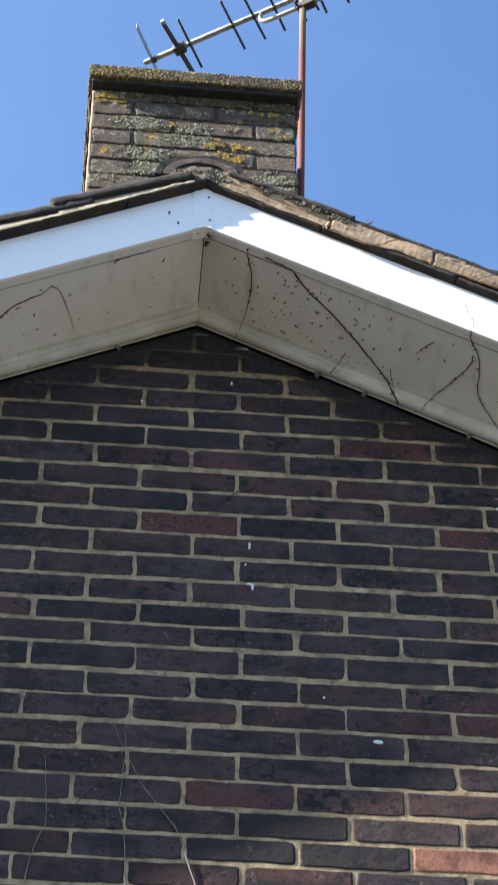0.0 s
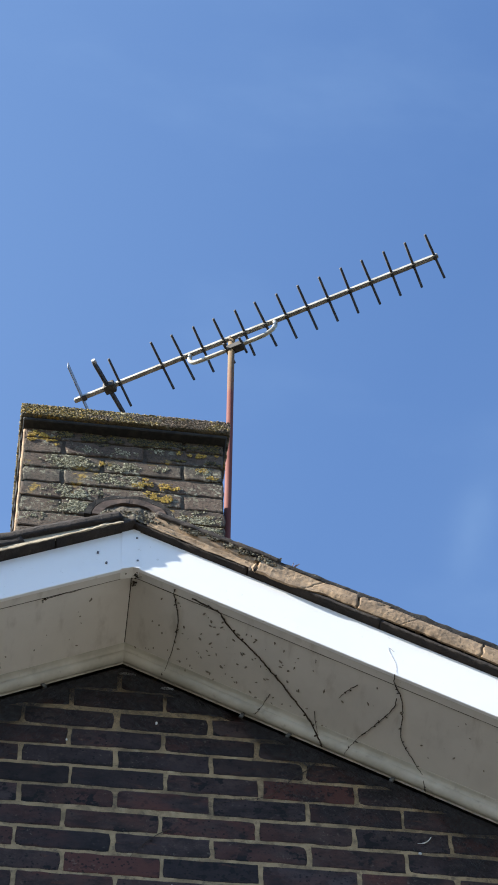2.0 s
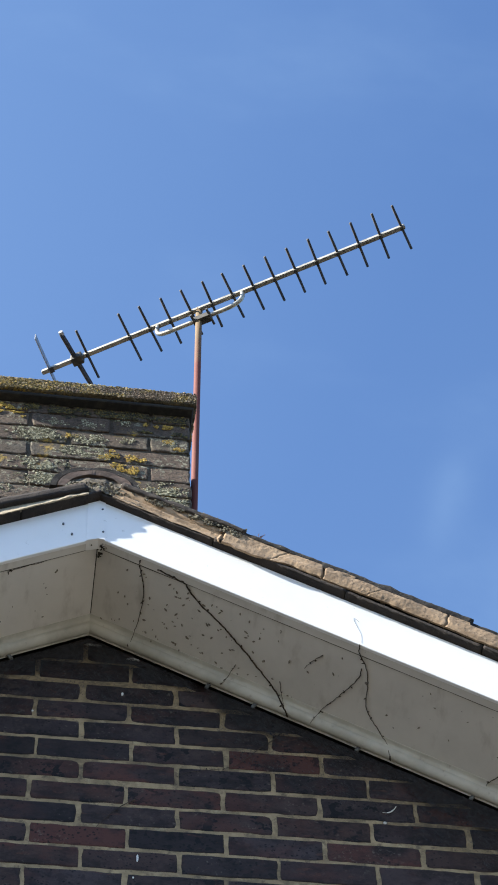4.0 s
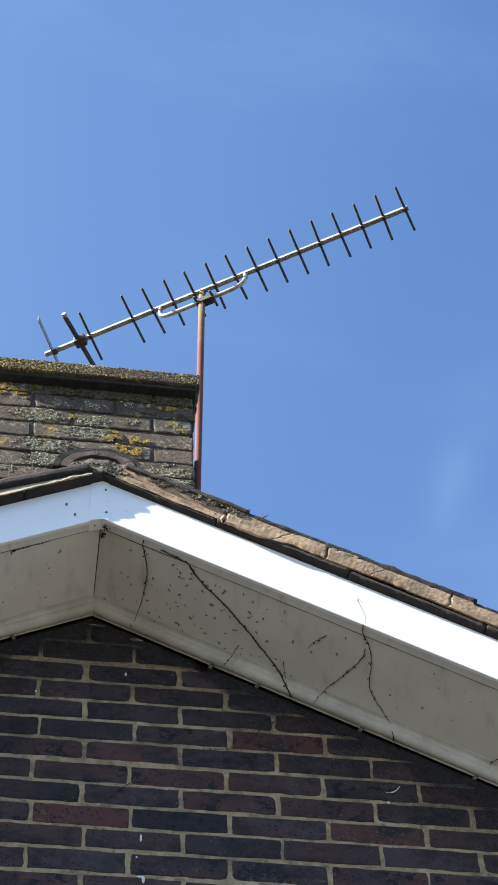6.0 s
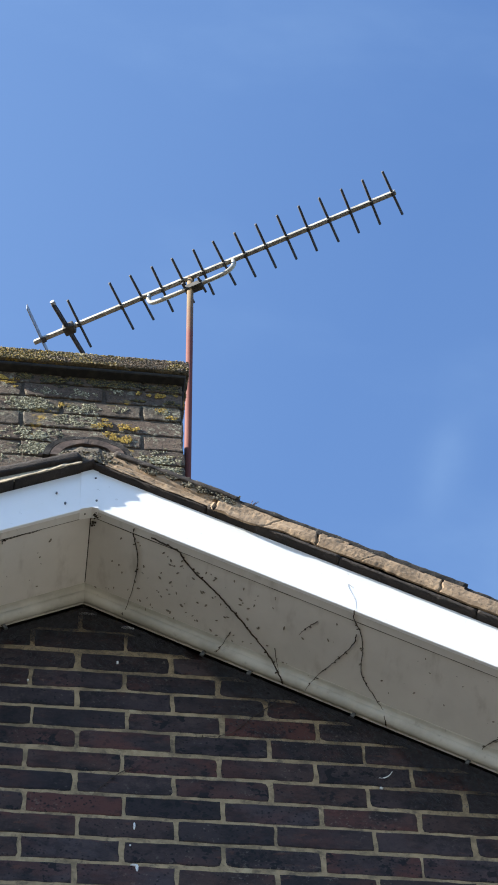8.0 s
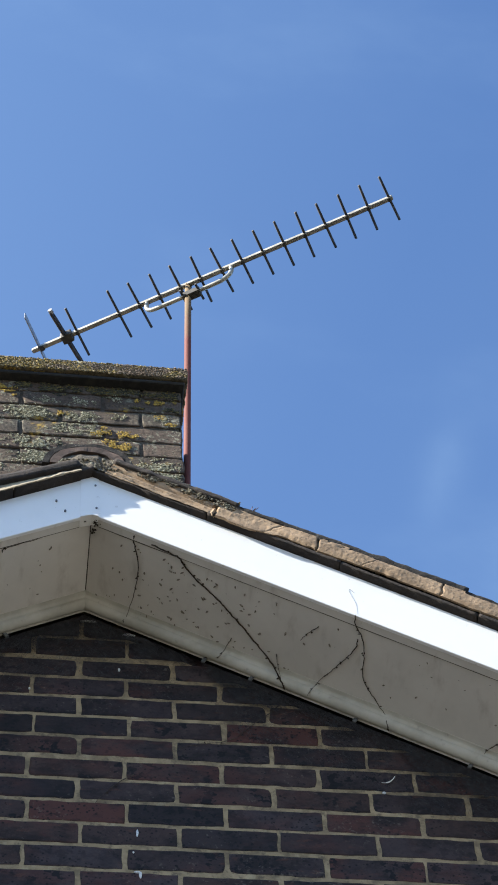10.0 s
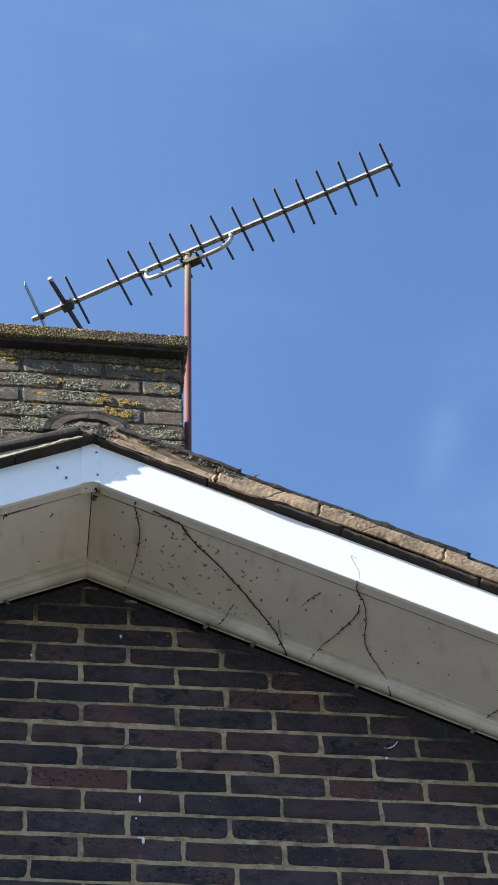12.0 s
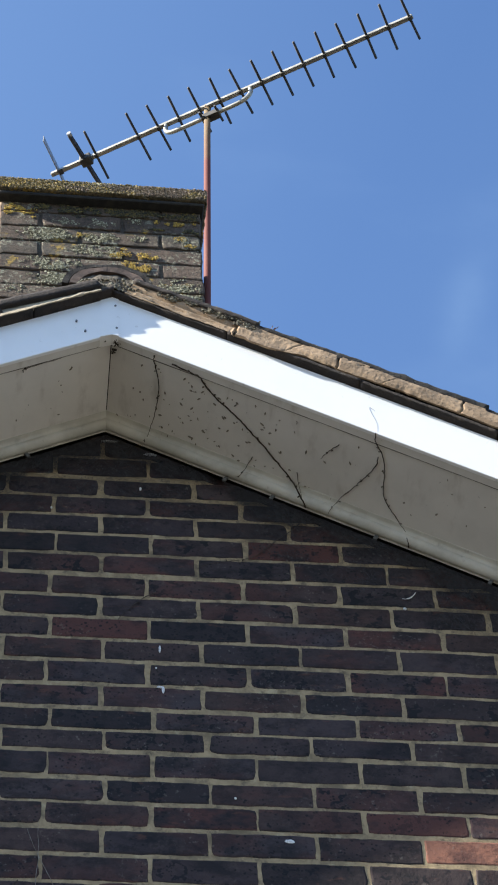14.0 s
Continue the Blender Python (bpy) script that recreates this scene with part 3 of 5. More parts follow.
def tile_mesh(name, length, width, thick, wear, seed, material=TILE):
    """A weathered tile; x down the slope, y across, lying on z = 0. Its edges are worn by smooth noise."""
    nx, ny, nz = 40, 6, 3
    bm = bmesh.new()
    grid = {}
    for i in range(nx + 1):
        for j in range(ny + 1):
            for k in range(nz + 1):
                if 0 < i < nx and 0 < j < ny and 0 < k < nz:
                    continue
                x, y, z = length * i / nx, width * j / ny, thick * k / nz
                d = noise.noise_vector((x * 26, y * 26 + seed * 7.7, z * 26)) * wear + noise.noise_vector((x * 95 + seed, y * 95, z * 95)) * wear * 0.6
                round_off = 0.05 * thick if (j in (0, ny) and k in (0, nz)) else 0.0
                y += round_off if j == 0 else -round_off
                grid[i, j, k] = bm.verts.new((x + (d.x if i in (0, nx) else 0), y + (d.y if j in (0, ny) else 0), z + d.z * (1 if k in (0, nz) else 0.3)))
    def quad(*keys):
        bm.faces.new([grid[q] for q in keys])
    for i in range(nx):
        for j in range(ny):
            for k in (0, nz):
                quad((i, j, k), (i + 1, j, k), (i + 1, j + 1, k), (i, j + 1, k))
        for k in range(nz):
            for j in (0, ny):
                quad((i, j, k), (i + 1, j, k), (i + 1, j, k + 1), (i, j, k + 1))
    for j in range(ny):
        for k in range(nz):
            for i in (0, nx):
                quad((i, j, k), (i, j + 1, k), (i, j + 1, k + 1), (i, j, k + 1))
    bmesh.ops.recalc_face_normals(bm, faces=bm.faces[:])
    for f in bm.faces:
        f.smooth = True
    me = bpy.data.meshes.new(name)
    bm.to_mesh(me)
    bm.free()
    me.materials.append(material)
    return me


GAUGE = 0.305
FIRST = {-1: 0.392, 1: 0.372}       # lower end of the top course
VERGE = {-1: -0.311, 1: -0.308}     # front edge of the tiles
TILE_HEAD = {-1: 0.018, 1: 0.052}   # underside of a tile at its head, above the bargeboards' top
TILE_THICK = {-1: 0.027, 1: 0.014}
LIFT = {-1: 0.0213, 1: 0.0080}      # how far a tile rises in one course
HEAD = {-1: 0.03, 1: 0.055}         # cut off the top tile beside the ridge
CLOAK_Y = {-1: -0.3095, 1: -0.3045}
SEAM = {-1: 0.22, 1: 0.68}          # a joint between two undercloak slabs
# cracks through the eastern mortar: down the slope, lean, half width, depth
CRACKS = ((0.327, -0.3, 0.0045, 0.012), (0.487, 0.5, 0.0016, 0.005), (0.604, -0.25, 0.0034, 0.012), (0.742, 0.6, 0.0012, 0.004), (0.930, -0.2, 0.0030, 0.009), (1.13, 0.4, 0.002, 0.006))
rng = random.Random(4)


def tile_under(side, u):
    """Height of the verge tiles' underside, u metres down from the ridge."""
    k = max(0, math.ceil((u - FIRST[side]) / GAUGE))
    return TILE_HEAD[side] + (u - (FIRST[side] + GAUGE * k - 0.40)) * LIFT[side] / GAUGE


def blend(a, b, x):
    f = min(1.0, max(0.0, (x - a) / (b - a)))
    return f * f * (3 - 2 * f)


def east_low(u):
    """Lower edge of the eastern mortar: it hangs over the undercloak from 0.33 to 0.46 and is broken off below that."""
    hang = -0.008 * blend(0.325, 0.335, u) * (1 - blend(0.43, 0.51, u + 0.03 * noise.noise((u * 40, 7.5, 0.5))))
    return 0.006 + hang + 0.010 * blend(0.47, 0.53, u) + 0.004 * noise.noise((u * 14, 2.5, 0.5)) + 0.0025 * noise.noise((u * 55, 3.5, 0.5))


for side in (-1, 1):
    tiles = [tile_mesh("verge_tile", 0.40, 0.30, TILE_THICK[side], 0.0026, s + 10 * side, CLOAK_SLATE if side < 0 else TILE_EDGE) for s in range(4)]
    cloaks = [tile_mesh("undercloak_tile", 0.357, 0.20, 0.009, 0.0014, s + 40 + 10 * side, CLOAK_SLATE) for s in range(4)]
    tail = math.degrees(math.asin(LIFT[side] / GAUGE))
    for k in range(12):
        u = FIRST[side] + GAUGE * k - 0.40
        y = VERGE[side] + rng.uniform(-0.002, 0.002) - (0.003 if k == 0 else 0)
        y = y if side > 0 else y + 0.30
        m = slope_pose(side, u, y, TILE_HEAD[side]) @ pose(0, 0, 0, 0, -tail + (rng.uniform(-0.15, 0.15) if k else 0), 0)
        if k == 0:
            top = tile_mesh("verge_tile", 0.40 - HEAD[side], 0.30, TILE_THICK[side], 0.0022, 77 + side, CLOAK_SLATE if side < 0 else TILE)
            piece("verge_tile", top, roof, m @ pose(HEAD[side], 0, 0))
        else:
            thick = Matrix.Diagonal((1, 1, 1.5 if side > 0 and k == 2 else 1, 1))
            piece("verge_tile", tiles[rng.randrange(4)], roof, m @ thick)
    for k in range(-2, 10):
        if SEAM[side] + 0.36 * k < -0.05:
            continue
        start = max(-0.004, SEAM[side] + 0.36 * (k - 1))
        y = CLOAK_Y[side] + (0.004 if side > 0 and k < 0 else 0) + rng.uniform(-0.001, 0.001)
        y = y if side > 0 else y + 0.20
        length = SEAM[side] + 0.36 * k - start
        me = cloaks[rng.randrange(4)] if length > 0.35 else tile_mesh("undercloak_tile", length - 0.003, 0.20, 0.009, 0.0014, 61 + k + side, CLOAK_SLATE)
        piece("undercloak_tile", me, roof, slope_pose(side, start, y, 0.001 + rng.uniform(0, 0.0012)))
    # mortar squeezed between undercloak and tiles
    bm = bmesh.new()
    nw = 12
    us = [0.03 + 0.0016 * i for i in range(780)] + [1.28 + 0.012 * i for i in range(205)]
    grid = []
    for u in us:
        x, z = X0 + side * u * CA, FASCIA_TOP - u * SA
        high = tile_under(side, u) + 0.001
        if side < 0:
            low = 0.0045 + 0.0022 * noise.noise((u * 30, 0.5, 0.5)) + 0.0015 * noise.noise((u * 90, 6.5, 0.5))
        else:
            low = east_low(u)
        row = []
        for j in range(nw + 1):
            f = j / nw
            w = low + (high - low) * f
            rag = 0.0022 * noise.noise((u * 4, side * 3 + 0.5, w * 30)) + 0.0005 * noise.noise((u * 22, side * 5 + 0.5, w * 120)) + 0.0006 * noise.noise((u * 130, side * 5 + 0.5, w * 130))
            if side < 0:
                y = -0.3125 + 0.010 * f ** 1.5 + rag * 0.7 - 0.005 * (1 - blend(0.10, 0.16, u)) * max(0.0, noise.noise((u * 60, 9.5, w * 40)))
            else:
                # short strip beside the ridge, set back and grooved; then a broad flat face
                back = 0.0055 * (1 - blend(0.322, 0.332, u))
                groove = back * (0.9 * math.exp(-((w - 0.019 - 0.02 * (u - 0.2)) / 0.0022) ** 2) + 1.6 * math.exp(-((w - 0.033) / 0.003) ** 2))
                flake = 0.0020 * blend(0.05, 0.16, noise.noise((u * 4.5, 8.5, w * 36)) + 0.25 * noise.noise((u * 30, 1.5, w * 60)))
                y = -0.3100 - 0.002 * blend(0.48, 0.56, u) + back + groove + flake + rag + 0.004 * max(0.0, 0.25 - f) * 4 * blend(0.5, 0.56, u)
                for cu, lean, half, depth in CRACKS:
                    gap = abs(u - cu - lean * (w - 0.035) - 0.006 * noise.noise((w * 70, cu * 9, 0.5)))
                    y += depth * max(0.0, 1 - gap / half)
            row.append(bm.verts.new((x + side * w * SA, y, z + w * CA)))
        grid.append(row)
    edge = [[bm.verts.new(v.co) for v in (row[0], row[-1])] for row in grid]
    back = [[bm.verts.new((v.co.x, deep, v.co.z)) for v, deep in zip(row, (-0.3030, -0.19))] for row in edge]
    for i in range(len(us) - 1):
        for j in range(nw):
            bm.faces.new((grid[i][j], grid[i + 1][j], grid[i + 1][j + 1], grid[i][j + 1]))
        bm.faces.new((edge[i][0], back[i][0], back[i + 1][0], edge[i + 1][0]))
        bm.faces.new((edge[i][1], edge[i + 1][1], back[i + 1][1], back[i][1]))
    part("verge_mortar", bm, PALE_BED if side < 0 else BED, roof, "crumbling tan mortar along the verge", True)

# tiles over the rest of the slopes
verts, faces = [], []
for side in (-1, 1):
    for k in range(12):
        for j in range(24):
            y0 = VERGE[side] + 0.304 + 0.3 * j
            m = slope_pose(side, FIRST[side] + GAUGE * k - 0.40, y0 + (0 if side > 0 else 0.294), 0.044) @ pose(0, 0, 0, 0, -3.4, 0)
            n = len(verts)
            verts += [m @ Vector((x, y, z)) for x in (0, 0.4) for y in (0, 0.294) for z in (0, 0.022)]
            faces += [[n + i for i in q] for q in ((0, 1, 3, 2), (4, 6, 7, 5), (0, 4, 5, 1), (2, 3, 7, 6), (0, 2, 6, 4), (1, 5, 7, 3))]
me = bpy.data.meshes.new("roof_tiles")
me.from_pydata(verts, [], faces)
me.materials.append(TILE)
ob = new("roof_tiles", me)
ob.parent = roof
tagged(ob, "weathered brown concrete tiles of both slopes", kind="stuff")


def half_round(name, radius, thick, y0, y1, seed, material=TILE):
    """A half-round ridge tile along y with its middle at the origin."""
    rng = random.Random(seed)
    bm = bmesh.new()
    n, ny = 36, 6
    rows = []
    for j in range(ny + 1):
        y = y0 + (y1 - y0) * j / ny
        ring = []
        for r in (radius, radius - thick):
            ring.append([bm.verts.new(((r + 0.0018 * noise.noise((i * 0.25, j * 0.3 + seed, r * 20))) * math.cos(math.pi * i / n), y + (0.003 * noise.noise((i * 0.3, seed + 0.5, r * 30)) if j == 0 else 0),
                                       0.82 * r * math.sin(math.pi * i / n))) for i in range(n + 1)])
        rows.append(ring)
    for a, b in zip(rows, rows[1:]):
        for i in range(n):
            bm.faces.new((a[0][i], a[0][i + 1], b[0][i + 1], b[0][i]))
            bm.faces.new((a[1][i], b[1][i], b[1][i + 1], a[1][i + 1]))
        for i in (0, n):
            bm.faces.new((a[0][i], b[0][i], b[1][i], a[1][i]))
    for ring in (rows[0], rows[-1]):
        for i in range(n):
            bm.faces.new((ring[0][i], ring[1][i], ring[1][i + 1], ring[0][i + 1]))
    bmesh.ops.recalc_face_normals(bm, faces=bm.faces[:])
    me = bpy.data.meshes.new(name)
    bm.to_mesh(me)
    bm.free()
    me.materials.append(material)
    return me


RIDGE_Z = BASE + 0.806
RIDGE_X = -0.117
outer = half_round("ridge_tile", 0.114, 0.016, -0.290, 0.085, 3, TILE_EDGE)
piece("ridge_tile", outer, roof, pose(RIDGE_X, 0, RIDGE_Z))
ridge_b = half_round("ridge_tile", 0.126, 0.017, 0.0, 0.44, 5)
for k in range(14):
    piece("ridge_tile", ridge_b, roof, pose(X0, 0.62 + 0.445 * k, RIDGE_Z))
inner = half_round("ridge_end_tile", 0.095, 0.024, -0.292, -0.20, 8, CLAY)
piece("ridge_end_tile", inner, roof, pose(RIDGE_X, 0, RIDGE_Z))
# mortar filling behind and below the ridge's end
bm = bmesh.new()
n, ny = 48, 14
ring = []
for j in range(ny + 1):
    f = j / ny
    row = []
    for i in range(n + 1):
        a = math.pi * i / n
        x = RIDGE_X + 0.118 * math.cos(a) * (1 - 0.22 * f)
        low = under(x, FASCIA_TOP) + 0.012
        top = RIDGE_Z - 0.004 + 0.058 * math.sin(a)
        z = low + (max(top, low + 0.01) - low) * f
        y = -0.304 + 0.018 * f + 0.006 * noise.noise((x * 30, 1.5, z * 30)) + 0.003 * noise.noise((x * 90, 4.5, z * 90))
        row.append(bm.verts.new((x, y, z)))
    ring.append(row)
ring.append([bm.verts.new((v.co.x, -0.20, v.co.z)) for v in ring[-1]])
for a, b in zip(ring, ring[1:]):
    for i in range(n):
        bm.faces.new((a[i], a[i + 1], b[i + 1], b[i]))
part("ridge_mortar", bm, RIDGE_BED, roof, "lumpy mortar filling the ridge tile's end", True)
# core coloured near black to give the shade between the ridge's end tiles
bm = bmesh.new()
prism(bm, [(RIDGE_X + 0.104 * math.cos(math.pi * k / 20), RIDGE_Z + 0.082 * 1.04 * math.sin(math.pi * k / 20)) for k in range(21)] + [(RIDGE_X - 0.1, RIDGE_Z - 0.03), (RIDGE_X + 0.1, RIDGE_Z - 0.03)], -0.235, 0.08)
part("ridge_core", bm, CLOAK_SLATE, roof)

rng = random.Random(52)
spots = []
for k in range(1500):
    if k < 1250:
        u = rng.uniform(0.10, 0.372)
        w = 0.036 + 0.040 * rng.random() + 0.006 * rng.random()
        x, z = X0 + u * CA + w * SA, FASCIA_TOP - u * SA + w * CA
        if noise.noise((u * 40, 2.5, w * 60)) < -0.05:
            continue
        spots.append((x, -0.309 + rng.uniform(-0.002, 0.004), z, rng.uniform(0.0010, 0.0036), 0.7))
    else:
        a = rng.uniform(-0.08, 0.10)
        spots.append((RIDGE_X + a, -0.302 + rng.uniform(-0.004, 0.003), RIDGE_Z - 0.034 + 0.05 * rng.random() - 0.25 * abs(a), rng.uniform(0.0014, 0.0040), 0.8))
crumbs("roof_lichen", spots, ROOF_CRUST, roof, "crumbly grey lichen on ridge and verge", 3)

# a dry weed rooted in the verge
bm = bmesh.new()
rng = random.Random(17)
root = slope_pose(1, 0.405, -0.292, tile_under(1, 0.405) + 0.013).translation
for k in range(9):
    lean = Vector((rng.uniform(-0.4, 0.9), rng.uniform(-0.5, 0.2), rng.uniform(0.7, 1.2))) * rng.uniform(0.012, 0.026)
    tube(bm, [root, root + lean * 0.5 + Vector((0, 0, 0.002)), root + lean], [0.0007, 0.0006, 0.0010], 5)
tagged(finish(bm, "dry_weed", WEED), "tiny dry reddish weed growing on the verge tiles", "weed")

# ---- chimney ----
stack = tagged(new("chimney_stack"), "weathered brown brick chimney with grey and yellow lichen", "chimney")
CX0, CX1, CY0, CY1 = -0.280, 0.284, 0.0, 0.48
CTOP = BASE + 1.775
stack.matrix_world = pose(-0.118, 0.10, 0, 0, 0, 0.8)
bm = bmesh.new()
box(bm, (CX0 + 0.005, CY0 + 0.004, BASE + 0.3), (CX1 - 0.005, CY1 - 0.006, CTOP))
part("core", bm, STACK_BED, stack, "eroded grey mortar of the stack")


def rough_brick(name, size, seed, material, wear, bevel):
    """A worn brick with its middle at the origin: an uneven outline, rounded corners and edges, a flat face to -y."""
    rng = random.Random(seed)
    hx, hy, hz = (v / 2 for v in size)
    outline = []
    nx, nz = max(6, round(size[0] / 0.0155)), 5
    for k in range(nx + 1):
        outline.append((-hx + 2 * hx * k / nx, -hz))
    for k in range(1, nz):
        outline.append((hx, -hz + 2 * hz * k / nz))
    for k in range(nx, -1, -1):
        outline.append((-hx + 2 * hx * k / nx, hz))
    for k in range(nz - 1, 0, -1):
        outline.append((-hx, -hz + 2 * hz * k / nz))
    bend = rng.uniform(-1, 1) * wear * 0.5
    pts = []
    for x, z in outline:
        corner = abs(abs(x) - hx) < 1e-6 and abs(abs(z) - hz) < 1e-6
        cut = (rng.uniform(0.05, 0.30) + (0.35 if rng.random() < 0.12 else 0.0)) * bevel if corner else 0.0
        n = noise.noise_vector((x * 34 + seed * 3.1, z * 34, seed * 1.7)) * wear * 1.2 + noise.noise_vector((x * 130, z * 130 + seed * 2.3, seed * 0.7)) * wear * 0.5
        z2 = z + bend * math.cos(x / hx * 1.5) + n.z - math.copysign(cut, z) * (1 if corner else 0)
        x2 = x + n.x - math.copysign(cut, x) * (1 if corner else 0)
        pts.append((x2, z2))
    bm = bmesh.new()
    rings = []
    for f, y in ((1.0, hy), (1.0, -hy + bevel * 0.55), (1 - 0.35 * bevel / hz, -hy + bevel * 0.16), (1 - 0.9 * bevel / hz, -hy)):
        inset = (1 - f) * hz
        rings.append([bm.verts.new((x - math.copysign(min(inset, abs(x)), x) * min(1, abs(x) / hx) ** 2, y, z * f)) for x, z in pts])
    n = len(pts)
    for a, b in zip(rings, rings[1:]):
        for k in range(n):
            bm.faces.new((a[k], a[(k + 1) % n], b[(k + 1) % n], b[k]))
    bm.faces.new(rings[-1])
    bm.faces.new(rings[0][::-1])
    bmesh.ops.recalc_face_normals(bm, faces=bm.faces[:])
    for f in bm.faces:
        f.smooth = len(f.verts) == 4 and abs(f.normal.y) > 0.2
    me = bpy.data.meshes.new(name)
    bm.to_mesh(me)
    bm.free()
    me.materials.append(material)
    return me


full = [rough_brick("brick", (0.2215, 0.10, 0.0650), 40 + s, STACK, 0.0040, 0.0050) for s in range(6)]
half = [rough_brick("brick", (0.1085, 0.10, 0.0650), 50 + s, STACK, 0.0040, 0.0050) for s in range(4)]
rng = random.Random(9)
for k in range(15):
    z = CTOP - 0.0105 - 0.0735 * k
    lengths = (half, full, full) if k % 2 else (full, full, half)
    x = CX0
    for j, kind in enumerate(lengths):
        wide = 0.2145 if kind is full else 0.1045
        for y, turn in ((CY0 + 0.05, 0), (CY1 - 0.05, 180)):
            out = rng.uniform(-0.002, 0.002)
            piece("brick", kind[rng.randrange(len(kind))], stack, pose(x + wide / 2 + rng.uniform(-0.002, 0.002), y + out, z + rng.uniform(-0.002, 0.002), rng.uniform(-0.8, 0.8), rng.uniform(-0.4, 0.4), turn))
        x += wide + 0.0152
    for xs, turn in ((CX0 + 0.05, -90), (CX1 - 0.05, 90)):
        y = CY0 + 0.108 if k % 2 else CY0 + 0.112
        piece("brick", full[rng.randrange(6)], stack, pose(xs + rng.uniform(-0.002, 0.002), CY0 + 0.24 + (0.02 if k % 2 else -0.02), z, 0, 0, turn))

# black slab added in place of the shade under the cap
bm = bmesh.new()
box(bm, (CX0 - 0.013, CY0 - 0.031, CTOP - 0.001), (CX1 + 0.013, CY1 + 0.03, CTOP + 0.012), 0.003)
part("slate_course", bm, CAP_SHADE, stack, "black slab standing in for the shade under the cap")
# the cap: a rough concrete slab
bm = bmesh.new()
bmesh.ops.create_cube(bm, size=1)
bmesh.ops.subdivide_edges(bm, edges=bm.edges[:], cuts=5, use_grid_fill=True)
bmesh.ops.scale(bm, vec=(0.602, 0.56, 0.052), verts=bm.verts[:])
bmesh.ops.subdivide_edges(bm, edges=[e for e in bm.edges if abs(e.verts[0].co.x - e.verts[1].co.x) > 0.01 or abs(e.verts[0].co.y - e.verts[1].co.y) > 0.01], cuts=14, use_grid_fill=True)
for v in bm.verts:
    p = v.co * 1.0
    n = noise.noise_vector(p * 17) * 0.004 + noise.noise_vector(p * 130) * 0.0032 + noise.noise_vector(p * 240) * 0.0026
    v.co += n
    if p.z > 0.016 and p.y < -0.2:
        v.co.z -= 0.004
cap = part("cap", bm, CAP, stack, "rough concrete cap slab crusted with lichen", True)
cap.matrix_basis = pose(0.002, 0.24, CTOP + 0.040)
rng = random.Random(71)
spots = []
tan = []
for k in range(10500):
    r = 0.0007 + 0.0023 * rng.random() ** 1.8
    x = rng.uniform(-0.300, 0.304)
    if k < 7600:
        spot = (x, -0.041 + rng.uniform(-0.0015, 0.002), CTOP + 0.014 + 0.052 * rng.random() ** 0.85, r, 0.8)
    elif k < 9300:
        spot = (x, -0.038 + 0.08 * rng.random() ** 2, CTOP + 0.0640 + rng.uniform(-0.003, 0.003), r, 1.0)
    else:
        spot = (rng.choice((-0.3005, 0.3045)), rng.uniform(-0.038, 0.3), CTOP + rng.uniform(0.016, 0.065), r, 1.0)
    bare = 0.5 + 1.6 * (spot[0] - 0.10) + 0.9 * noise.noise((spot[0] * 22, 4.5, spot[2] * 40))
    (tan if bare > 0.5 else spots).append(spot)
crumbs("cap_lichen", spots, CAP_CRUST, stack, "crumbly olive and gold lichen on the cap", 1)
crumbs("cap_grit", tan, GRIT_CRUST, stack, "pale tan grit weathered out of the cap", 4)
# patches of lichen on the front bricks: across, below the cap, radius
GREY = ((-0.185, 0.150, 0.034), (-0.145, 0.135, 0.034), (-0.150, 0.172, 0.036), (-0.115, 0.165, 0.026), (-0.02, 0.165, 0.030), (0.02, 0.158, 0.026), (-0.02, 0.225, 0.034), (0.03, 0.235, 0.030),
        (-0.07, 0.230, 0.024), (-0.17, 0.305, 0.040), (-0.11, 0.310, 0.036), (-0.135, 0.340, 0.034), (-0.14, 0.385, 0.042), (-0.10, 0.380, 0.030), (0.22, 0.385, 0.050), (0.255, 0.430, 0.046), (0.19, 0.425, 0.044),
        (0.22, 0.465, 0.050), (-0.235, 0.440, 0.022), (-0.10, 0.090, 0.026), (0.0, 0.090, 0.026), (0.10, 0.060, 0.022), (0.105, 0.150, 0.018), (0.235, 0.150, 0.026))
GOLD = ((-0.265, 0.034, 0.022), (-0.235, 0.036, 0.026), (-0.205, 0.052, 0.020), (-0.260, 0.060, 0.014), (-0.19, 0.076, 0.012), (0.160, 0.064, 0.014), (0.195, 0.066, 0.017), (0.230, 0.066, 0.017), (0.258, 0.062, 0.014),
        (-0.055, 0.150, 0.017), (0.058, 0.214, 0.012), (0.062, 0.236, 0.017), (0.040, 0.250, 0.014), (0.128, 0.243, 0.019), (0.148, 0.246, 0.013), (0.085, 0.285, 0.018), (0.112, 0.298, 0.019), (0.128, 0.312, 0.015),
        (0.225, 0.140, 0.014), (0.255, 0.175, 0.010))
MOSS = ((-0.155, 0.018, 0.028), (-0.10, 0.030, 0.026), (-0.03, 0.018, 0.024), (0.03, 0.024, 0.028), (0.075, 0.030, 0.026), (0.12, 0.018, 0.026), (0.19, 0.026, 0.030), (0.25, 0.028, 0.026), (-0.06, 0.050, 0.016), (0.16, 0.105, 0.014), (0.26, 0.105, 0.018))
